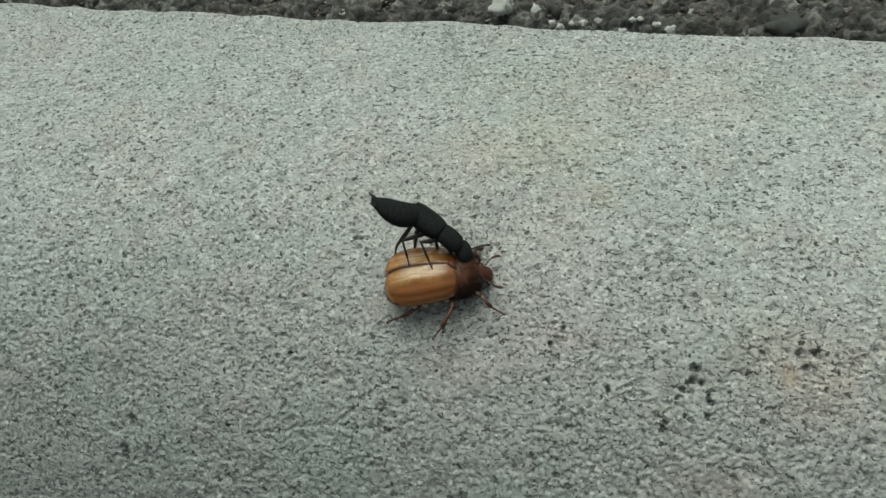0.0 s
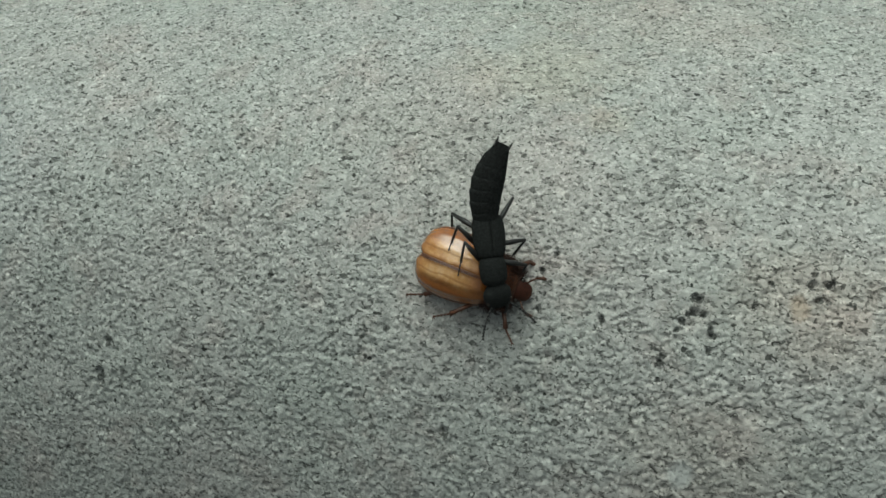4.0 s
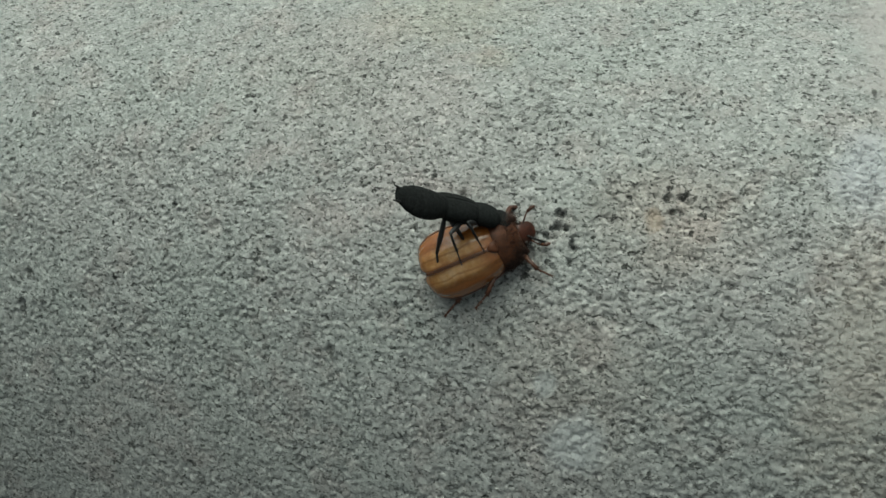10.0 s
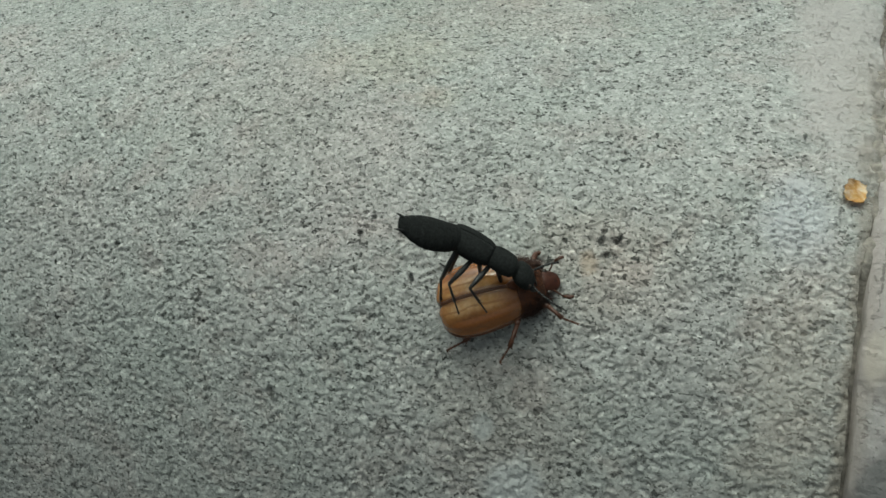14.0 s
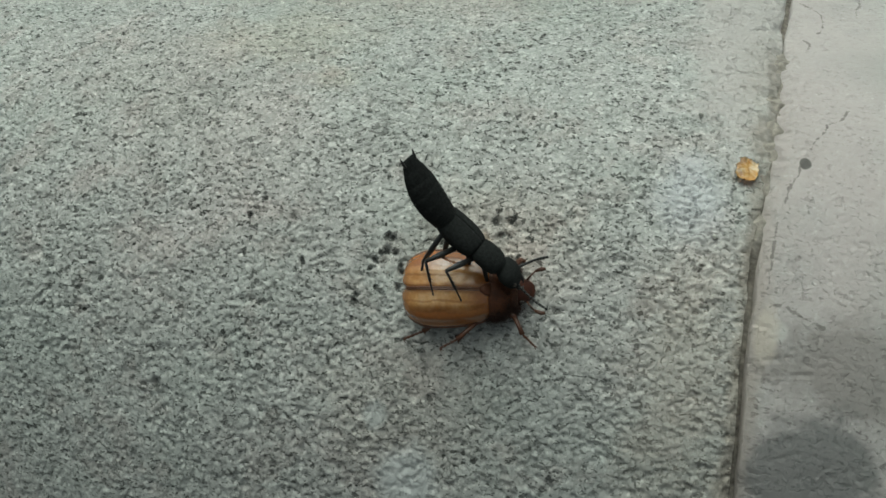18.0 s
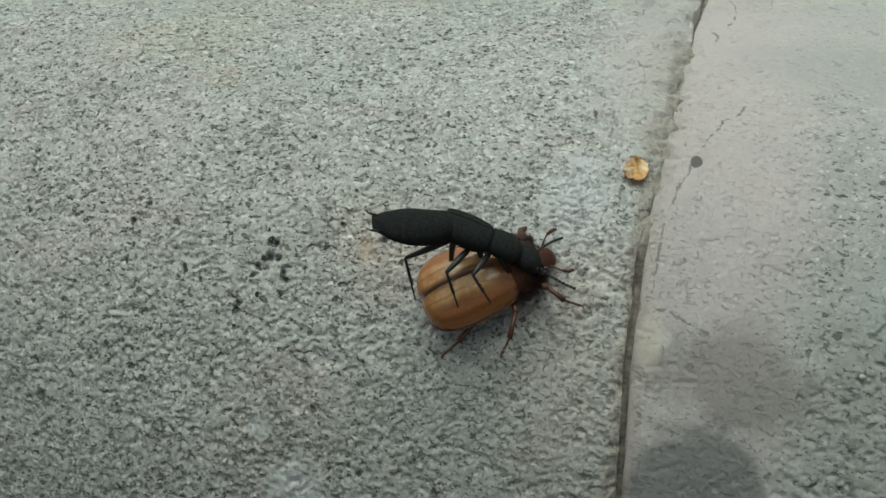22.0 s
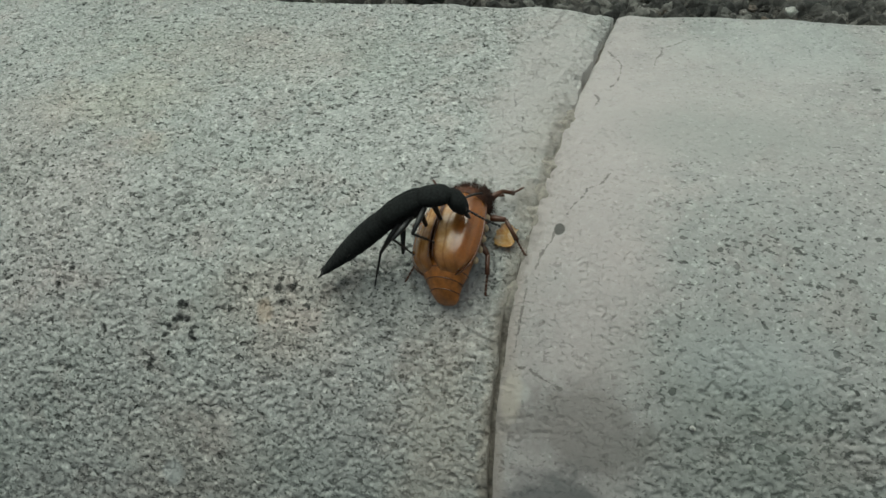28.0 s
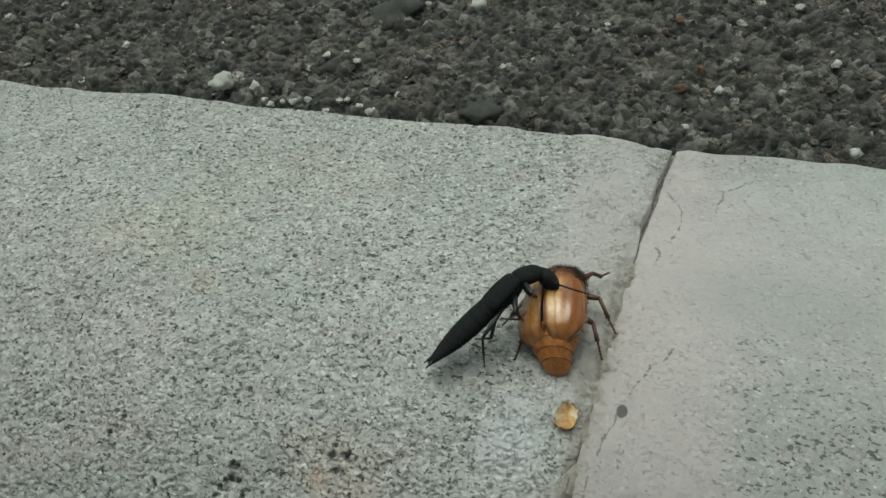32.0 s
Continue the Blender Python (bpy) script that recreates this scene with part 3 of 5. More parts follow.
    ends[2] = ends[2] - 0.012
    X, Y, Z = [np.concatenate([A, e], 0) if side < 0 else np.concatenate([e, A], 0) for A, e in zip((X, Y, Z), ends)]
    ob = new(name, grid_mesh(name, X, Y, Z))
    ob.data.materials.append(mat)
    return tagged(ob, label, "kerb", "kerb blocks", "structure")


kerb_block("kerb_1", "weathered grey concrete kerb block with a rounded nose and blow holes", concrete_left, -1)
kerb_block("kerb_2", "smoother grey concrete kerb block with a dark damp stain", concrete_right, 1)


def further_kerb(name, x0, x1, mat):
    """A plain kerb block further along the path."""
    v = np.r_[-0.075, np.linspace(-0.06, 0.0742, 40)]
    u = np.r_[x0, np.linspace(x0 + 0.0004, x1 - 0.0004, 60), x1]
    X, V = np.meshgrid(u, v, indexing="ij")
    Y = np.where(V < -0.06, -0.0608, V)
    Z = np.where(V < -0.06, kerb_height(-0.06) - 0.06, kerb_height(V)) + 0.0005 * (value_noise(X, V, 0.012, 3) - 0.5)
    Z[0] -= 0.012
    Z[-1] -= 0.012
    X, Y, Z = (np.concatenate([A, B], 1) for A, B in ((X, X[:, -1:]), (Y, Y[:, -1:] + 0.0003), (Z, Z[:, -1:] * 0 - 0.05)))
    ob = new(name, grid_mesh(name, X, Y, Z))
    ob.data.materials.append(mat)
    return tagged(ob, "grey concrete kerb block further along the asphalt path", "kerb", "kerb blocks", "structure")


for n in range(5):
    further_kerb("kerb_%d" % (3 + 2 * n), -0.791 - 0.916 * (n + 1), -0.792 - 0.916 * n, concrete_left)
    further_kerb("kerb_%d" % (4 + 2 * n), 1.042 + 0.916 * n, 1.041 + 0.916 * (n + 1), concrete_right)


def mortar_joint():
    v = np.linspace(-0.058, 0.0738, 420)
    u = np.linspace(-1, 1, 19)
    U, V = np.meshgrid(u, v, indexing="ij")
    full = np.clip((V + 0.006) / 0.004, 0, 1) * np.clip((0.046 - V) / 0.008, 0, 1)
    X = joint_x(V) + U * (0.0009 + 0.0009 * full)
    lump = value_noise(X, V, 0.0016, 21)
    Z = kerb_height(V) - 0.0034 + full * (0.0026 + 0.0006 * (lump - 0.5) + 0.0004 * (value_noise(X, V, 0.0007, 22) - 0.5)) + 0.0004 * (lump - 0.5) - 0.0003 * np.abs(U)
    ob = new("mortar_joint", grid_mesh("mortar_joint", X, V, Z))
    ob.data.materials.append(mortar_mat)
    return tagged(ob, "crumbling brown mortar joint between two kerb blocks", "mortar joint", kind="structure")


mortar_joint()


def gutter(x, y, deep):
    """How far the asphalt has crumbled away along the kerb."""
    return (0.0040 * np.clip(1 - deep / 0.006, 0, 1) + 0.0035 * np.clip(1 - deep / 0.011, 0, 1) * np.clip((x - 0.09) / 0.03, 0, 1)) * (0.3 + 0.9 * value_noise(x, y, 0.012, 65))


def asphalt_path():
    u = np.r_[-300, -40, -6, np.linspace(-0.9, -0.118, 40), np.linspace(-0.115, 0.215, 760), np.linspace(0.22, 1.1, 40), 6, 40, 300]
    v = np.r_[np.linspace(0.0, 0.075, 190), np.linspace(0.076, 0.4, 40), np.linspace(0.42, 1.6, 12), 6, 40, 300]
    U, V = np.meshgrid(u, v, indexing="ij")
    X, Y = U, back_edge(U) + 0.0002 + V
    warp = 0.004 * (value_noise(X, Y, 0.0035, 60) - 0.5)
    Z = -0.0085 + 0.0024 * bumps(X + warp, Y - warp, 0.0046, 61) + 0.0016 * bumps(X - warp, Y + warp, 0.0023, 62) + 0.002 * (value_noise(X, Y, 0.02, 63) - 0.5) + 0.0016 * (value_noise(X, Y, 0.0014, 64) - 0.5) + 0.0010 * (value_noise(X, Y, 0.0007, 66) - 0.5)
    Z += 0.0016 * (value_noise(X, Y, 0.0045, 67) - 0.3) - gutter(X, Y, V)
    ob = new("pavement", grid_mesh("pavement", X, Y, Z))
    ob.data.materials.append(asphalt)
    return tagged(ob, "dark brown-grey worn asphalt path with exposed aggregate", "asphalt path", kind="structure")


asphalt_path()


def asphalt_stones():
    """The broken stones that stand out of the worn asphalt."""
    bm = bmesh.new()
    bmesh.ops.create_icosphere(bm, subdivisions=1, radius=1.0)
    base = np.array([v.co[:] for v in bm.verts])
    tris = np.array([[v.index for v in f.verts] for f in bm.faces])
    bm.free()
    r = np.random.RandomState(77)
    n = 26000
    x = r.uniform(-0.115, 0.215, n)
    deep = r.rand(n) ** 1.15 * 0.080
    y = back_edge(x) + 0.0012 + deep
    size = 0.00034 + 0.0006 * r.rand(n) ** 2.0 + 0.0010 * r.rand(n) ** 9.0
    size[deep < 0.002] *= 0.7
    z = -0.0080 + 0.0022 * (value_noise(x, y, 0.02, 63) - 0.5) + 0.0016 * (value_noise(x, y, 0.0045, 67) - 0.3) + 0.0016 * r.rand(n) - gutter(x, y, deep)
    V = base[None] * (0.72 + 0.56 * r.rand(n, len(base), 1))
    V = V * np.stack([1 + 0.5 * r.rand(n), 0.8 + 0.4 * r.rand(n), 0.55 + 0.35 * r.rand(n)], -1)[:, None] * size[:, None, None]
    a = r.rand(n) * 6.283
    c, s_ = np.cos(a)[:, None], np.sin(a)[:, None]
    P = np.stack([V[..., 0] * c - V[..., 1] * s_ + x[:, None], V[..., 0] * s_ + V[..., 1] * c + y[:, None], V[..., 2] + z[:, None]], -1)
    F = (tris[None] + (np.arange(n) * len(base))[:, None, None]).reshape(-1, 3)
    me = bpy.data.meshes.new("asphalt_aggregate")
    me.from_pydata(P.reshape(-1, 3).tolist(), [], F.tolist())
    me.materials.append(aggregate)
    return tagged(new("asphalt_aggregate", me), "rough dark broken stones standing out of worn asphalt", "aggregate", kind="stuff")


asphalt_stones()


def ground_sheet():
    bm = bmesh.new()
    bmesh.ops.create_grid(bm, x_segments=24, y_segments=24, size=400)
    me = bpy.data.meshes.new("ground")
    bm.to_mesh(me)
    bm.free()
    ob = new("ground", me)
    ob.location = (0, 0, -0.135)
    me.materials.append(asphalt)
    return tagged(ob, "dark asphalt road below the kerb, reaching the horizon", "road", kind="structure")


ground_sheet()

# ---- small things on the ground ----


def part(name, bm, mat, parent=None, label="", smooth=True):
    me = bpy.data.meshes.new(name)
    bm.normal_update()
    bm.to_mesh(me)
    bm.free()
    me.materials.append(mat)
    if smooth:
        me.polygons.foreach_set("use_smooth", [True] * len(me.polygons))
    ob = new(name, me)
    if parent:
        ob.parent = parent
    return tagged(ob, label)


def pebble_mesh(seed, flat=0.7, detail=3):
    bm = bmesh.new()
    bmesh.ops.create_icosphere(bm, subdivisions=detail, radius=1.0)
    for v in bm.verts:
        k = 0.78 + 0.55 * noise.noise(v.co * 1.0 + Vector((seed * 3.1, seed, 0))) + 0.34 * noise.noise(v.co * 2.8 + Vector((0, seed * 1.7, 0))) + 0.22 * noise.noise(v.co * 6.0 + Vector((seed, 0, 0)))
        v.co = Vector((v.co.x * k * 1.15, v.co.y * k, v.co.z * k * flat))
    return bm


def pebble(x, y, size, mat, label, group, seed, z=None):
    """A loose stone; size is its half width in metres."""
    ob = part("pebble", pebble_mesh(seed), mat)
    low = -0.0050 if y > 0.0745 else float(kerb_height(y))
    ob.matrix_world = pose(x, y, (low if z is None else z) + size * 0.35, 0, 0, seed * 57 % 360) @ Matrix.Diagonal((size, size, size, 1))
    return tagged(ob, label, "pebble", group)


# ---- insects ----
MM = 0.001


def loft(stations, seg=20, power=1.0, groove=None):
    """A closed body along x. Stations: x, half width, height above and below the middle, middle z (millimetres)."""
    bm = bmesh.new()
    rings = []
    for n, (x, w, up, down, zc) in enumerate(stations):
        ring = []
        for k in range(seg):
            a = 2 * math.pi * k / seg
            c, s = math.cos(a), math.sin(a)
            y = w * math.copysign(abs(c) ** power, c)
            z = (up if s > 0 else down) * math.copysign(abs(s) ** power, s)
            r = 1.0 if groove is None else groove(n / (len(stations) - 1), a)
            ring.append(bm.verts.new((x * MM, y * r * MM, (zc + z * r) * MM)))
        rings.append(ring)
    for a, b in zip(rings, rings[1:]):
        for k in range(seg):
            bm.faces.new((a[k], a[(k + 1) % seg], b[(k + 1) % seg], b[k]))
    for ring, sign in ((rings[0], -1), (rings[-1], 1)):
        c = sum((v.co for v in ring), Vector()) / seg
        c.x += sign * 0.08 * MM
        cv = bm.verts.new(c)
        for k in range(seg):
            bm.faces.new((ring[k], ring[(k + 1) % seg], cv) if sign > 0 else (ring[(k + 1) % seg], ring[k], cv))
    bmesh.ops.recalc_face_normals(bm, faces=bm.faces)
    return bm


def smoothed(stations, steps):
    """More stations between the given ones, on a smooth curve."""
    out, n = [], len(stations)
    for i in range(n - 1):
        p0, p1, p2, p3 = (Vector(stations[max(0, min(n - 1, i + k))]) for k in (-1, 0, 1, 2))
        for s in range(steps):
            u = s / steps
            out.append(tuple(0.5 * (2 * p1[k] + (p2[k] - p0[k]) * u + (2 * p0[k] - 5 * p1[k] + 4 * p2[k] - p3[k]) * u * u + (3 * p1[k] - p0[k] - 3 * p2[k] + p3[k]) * u**3) for k in range(5)))
    return [*out, tuple(stations[-1])]


def shell(stations, a0, a1, seg, thick, ribs=0.0, rounding=0.0, knob=0.0):
    """A curved plate over a body: the part of its skin between two angles (degrees), with thickness and faint ribs."""
    bm = bmesh.new()
    outer, inner = [], []
    x_end = stations[0][0]
    for n, (x, w, up, down, zc) in enumerate(stations):
        for bag, t in ((outer, 0.0), (inner, thick)):
            row = []
            for k in range(seg + 1):
                f = k / seg
                corner = max(0.0, 1 - min(f, (1 - f) * 1.4) * 4.0) ** 2 * rounding * max(0.0, 1 - (x - x_end) / 3.0)
                a = radians(a0 + (a1 - a0) * f)
                c, s = math.cos(a), math.sin(a)
                r = 1 + ribs * math.cos(f * math.pi * 7) * min(1, 4 * f, 4 * (1 - f)) if t == 0 else 1
                r += knob * math.exp(-(((f - 0.42) / 0.13) ** 2) - ((x - x_end - 1.5) / 0.8) ** 2)
                row.append(bm.verts.new(((x + corner) * MM, (w * r - t) * c * MM, (zc + ((up if s > 0 else down) * r - t) * s) * MM)))
            bag.append(row)
    for rows, flip in ((outer, False), (inner, True)):
        for a, b in zip(rows, rows[1:]):
            for k in range(seg):
                q = (a[k], a[k + 1], b[k + 1], b[k])
                bm.faces.new(q[::-1] if flip else q)
    rim = [*outer[0], *[r[-1] for r in outer[1:]], *outer[-1][-2::-1], *[r[0] for r in outer[-2:0:-1]]]
    rin = [*inner[0], *[r[-1] for r in inner[1:]], *inner[-1][-2::-1], *[r[0] for r in inner[-2:0:-1]]]
    for k in range(len(rim)):
        j = (k + 1) % len(rim)
        bm.faces.new((rim[k], rin[k], rin[j], rim[j]))
    bmesh.ops.recalc_face_normals(bm, faces=bm.faces)
    return bm


def tube(points, radii, seg=8):
    """A limb: a tapered tube along points (millimetres), round at the ends."""
    bm = bmesh.new()
    pts = [Vector(p) * MM for p in points]
    rings = []
    for i, (p, r) in enumerate(zip(pts, radii)):
        d = (pts[min(i + 1, len(pts) - 1)] - pts[max(i - 1, 0)]).normalized()
        side = d.cross(Vector((0, 0, 1)) if abs(d.z) < 0.9 else Vector((1, 0, 0))).normalized()
        up = side.cross(d)
        rings.append([bm.verts.new(p + (side * math.cos(2 * math.pi * k / seg) + up * math.sin(2 * math.pi * k / seg)) * r * MM) for k in range(seg)])
    for a, b in zip(rings, rings[1:]):
        for k in range(seg):
            bm.faces.new((a[k], a[(k + 1) % seg], b[(k + 1) % seg], b[k]))
    bm.faces.new(rings[0][::-1])
    bm.faces.new(rings[-1])
    bmesh.ops.recalc_face_normals(bm, faces=bm.faces)
    return bm


def joined(bms):
    """Several pieces as one mesh."""
    out = bmesh.new()
    for b in bms:
        me = bpy.data.meshes.new("piece")
        b.to_mesh(me)
        b.free()
        out.from_mesh(me)
        bpy.data.meshes.remove(me)
    return out


def ball(x, y, z, rx, ry, rz, sub=2):
    bm = bmesh.new()
    bmesh.ops.create_icosphere(bm, subdivisions=sub, radius=1.0)
    for v in bm.verts:
        v.co = Vector(((x + v.co.x * rx) * MM, (y + v.co.y * ry) * MM, (z + v.co.z * rz) * MM))
    return bm


CHAFER_BODY = [(-8.35, 2.1, 1.4, 0.8, 3.2), (-8.1, 2.95, 2.1, 1.2, 3.35), (-7.5, 3.85, 2.8, 1.6, 3.45), (-6.6, 4.5, 3.3, 2.0, 3.5), (-5.2, 4.98, 3.75, 2.3, 3.6), (-3.0, 5.12, 4.05, 2.5, 3.6), (0.0, 4.85, 3.98, 2.6, 3.6), (2.2, 4.35, 3.6, 2.5, 3.55), (3.6, 3.7, 3.0, 2.3, 3.45)]


def hairs(count, seed):
    """Thin tapered hairs that stand out from the neck shield, the breast and the leg roots."""
    r = random.Random(seed)
    out = bmesh.new()
    for _ in range(count):
        x, a = r.uniform(2.6, 7.2), radians(r.choice((r.uniform(-60, 40), r.uniform(140, 240), r.uniform(0, 180))))
        w = 3.7 - 0.5 * max(0.0, x - 4.6)
        n = Vector((r.uniform(-0.2, 0.7), math.cos(a), 0.8 * math.sin(a))).normalized()
        p = Vector((x, w * math.cos(a), 3.2 + (w - 0.9) * math.sin(a))) * MM
        n = (n + Vector((r.gauss(0, 0.35), r.gauss(0, 0.35), r.gauss(0, 0.35)))).normalized()
        side = n.orthogonal().normalized()
        other = n.cross(side)
        tip = out.verts.new(p + n * r.uniform(0.3, 1.0 + 0.6 * max(0.0, -n.z + 0.5)) * MM)
        root = [out.verts.new(p + (side * math.cos(k * 2.094) + other * math.sin(k * 2.094)) * 0.042 * MM) for k in range(3)]
        for k in range(3):
            out.faces.new((root[k], root[(k + 1) % 3], tip))
        out.faces.new(root[::-1])
    return out


def chafer():
    """A dead brown chafer, head along +x, standing on z = 0."""
    thing = new("chafer_beetle")
    tagged(thing, "dead orange-brown chafer beetle dragged along the concrete kerb", "beetle")
    body = smoothed(CHAFER_BODY, 4)
    cases = []
    for side in (1, -1):
        a0, a1 = (88.6, 4) if side > 0 else (91.4, 176)
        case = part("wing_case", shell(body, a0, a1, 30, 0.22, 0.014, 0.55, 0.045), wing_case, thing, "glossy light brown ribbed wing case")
        rim = [(x, side * (w * math.cos(radians(4))) * 1.005, zc + up * math.sin(radians(4))) for x, w, up, down, zc in body[1:-1]]
        part("rim", tube(rim, [0.14] * len(rim), 6), suture_brown, case, "dark rim")
        seam = [(x, side * 0.10, zc + up + 0.03) for x, w, up, down, zc in body[9:-1]]
        part("seam", tube(seam, [0.12] * len(seam), 6), suture_brown, case, "dark seam")
        cases.append((case, side))
    part("abdomen", loft(smoothed([(-7.6, 2.3, 1.4, 1.2, 2.9), (-6.4, 3.2, 1.9, 1.7, 3.0), (-3, 4.5, 2.6, 2.4, 3.1), (1, 4.4, 2.6, 2.5, 3.1), (4, 3.2, 2.2, 2.1, 3.1)], 4), 22), belly_brown, thing, "brown abdomen")
    for k in range(5):
        x = -5.6 + 1.75 * k
        for side in (1, -1):
            bm = ball(x, side * (4.2 + 0.5 * math.sin((k + 1) * 0.6)), 2.75, 0.55, 0.4, 0.6)
            part("hair_patch", bm, pale_hair, thing, "pale hair patch")
    plate = part("pygidium", loft(smoothed([(-9.75, 0.9, 0.5, 0.4, 0.75), (-9.5, 1.7, 1.1, 0.7, 1.15), (-8.7, 2.2, 1.95, 1.1, 1.9), (-7.6, 2.75, 2.6, 1.5, 2.6), (-6.4, 3.5, 3.0, 1.8, 3.1), (-4.0, 4.0, 3.2, 2.0, 3.3)], 3), 22), pygidium_orange, thing, "orange tail plate")
    for x, w, h, zc in ((-8.7, 2.2, 1.95, 1.9), (-7.6, 2.76, 2.61, 2.6), (-6.4, 3.51, 3.01, 3.1)):
        ring = [(x, w * math.cos(radians(a)), zc + h * math.sin(radians(a))) for a in range(-10, 191, 20)]
        part("ridge", tube(ring, [0.09] * len(ring), 6), suture_brown, plate, "dark segment edge")
    part("scutellum", loft([(2.6, 0.3, 0.2, 0.2, 6.95), (3.3, 0.8, 0.3, 0.2, 6.7), (3.9, 0.9, 0.3, 0.3, 6.35)], 12), pronotum_brown, thing)
    shield = part("pronotum", loft(smoothed([(3.3, 3.75, 2.95, 2.1, 3.4), (4.2, 3.9, 3.0, 2.2, 3.3), (5.4, 3.45, 2.6, 2.0, 3.15), (6.5, 2.6, 1.9, 1.6, 2.95), (7.0, 2.1, 1.4, 1.3, 2.85)], 3), 22), pronotum_brown, thing, "dark red-brown neck shield")
    head = part("head", loft(smoothed([(6.3, 1.6, 1.15, 1.0, 2.6), (7.2, 1.7, 1.1, 1.0, 2.3), (8.0, 1.5, 0.95, 0.8, 1.9), (8.65, 1.2, 0.65, 0.6, 1.6), (9.0, 0.75, 0.35, 0.35, 1.45), (9.1, 0.3, 0.15, 0.15, 1.4)], 3), 18), head_red, thing, "shiny red-brown head")
    for side in (1, -1):
        part("eye", ball(7.3, side * 1.5, 2.4, 0.5, 0.45, 0.5), eye_black, head, "black eye")
        part("antenna", joined([tube([(8.1, side * 1.4, 2.5), (8.7, side * 2.1, 2.7), (9.2, side * 2.6, 2.5)], [0.14, 0.11, 0.12], 6),
                                tube([(9.2, side * 2.6, 2.5), (10.0, side * 2.9, 2.4), (10.5, side * 2.9, 2.2)], [0.2, 0.3, 0.2], 6)]), leg_brown, head)
    fringe = part("hair_fringe", hairs(4200, 17), hair_dark, thing, "dark shaggy hair round the neck shield")
    legs = []
    for name, hip, knee, ankle, toe in (("front", (5.0, 2.2, 1.9), (6.8, 4.6, 2.6), (8.0, 6.0, 0.9), (9.6, 7.2, 0.25)), ("mid", (2.4, 2.9, 1.6), (1.9, 6.0, 2.4), (-0.2, 7.9, 0.8), (-2.2, 9.4, 0.2)),
                                        ("hind", (-1.6, 3.0, 1.5), (-3.4, 5.1, 2.0), (-5.8, 5.9, 0.9), (-8.6, 6.6, 0.2))):
        for side in (1, -1):
            f = lambda p: (p[0], p[1] * side, p[2])
            mid = lambda p, q, k: tuple(a + (b - a) * k for a, b in zip(p, q))
            leg = part("leg", tube([f(hip), f(mid(hip, knee, 0.5)), f(knee)], [0.42, 0.50, 0.34], 8), leg_brown, thing, "spiny brown leg")
            shin = [tube([f(knee), f(mid(knee, ankle, 0.6)), f(ankle)], [0.32, 0.30, 0.40], 8)]
            for k in (0.45, 0.75, 1.0):
                s = mid(knee, ankle, k)
                shin.append(tube([f(s), f((s[0] + 0.3, s[1] + 0.35, s[2] - 0.35))], [0.13, 0.04], 5))
            part("shin", joined(shin), leg_brown, leg)
            foot = []
            for k in range(5):
                a, b = mid(ankle, toe, k / 5), mid(ankle, toe, (k + 0.9) / 5)
                foot.append(tube([f(a), f(b)], [0.13, 0.20], 6))
            foot.append(tube([f(toe), f((toe[0] + 0.5, toe[1] + 0.1, 0.0))], [0.1, 0.03], 5))
            foot.append(tube([f(toe), f((toe[0] + 0.3, toe[1] + 0.45, 0.0))], [0.1, 0.03], 5))
            part("foot", joined(foot), leg_brown, leg)
            legs.append((leg, hip, side, name))
    return thing, legs, plate, cases, (shield, fringe, head)


SEGMENTS, SEG_LEN = 7, 1.75
WAIST = Vector((0.3, 0, 0))


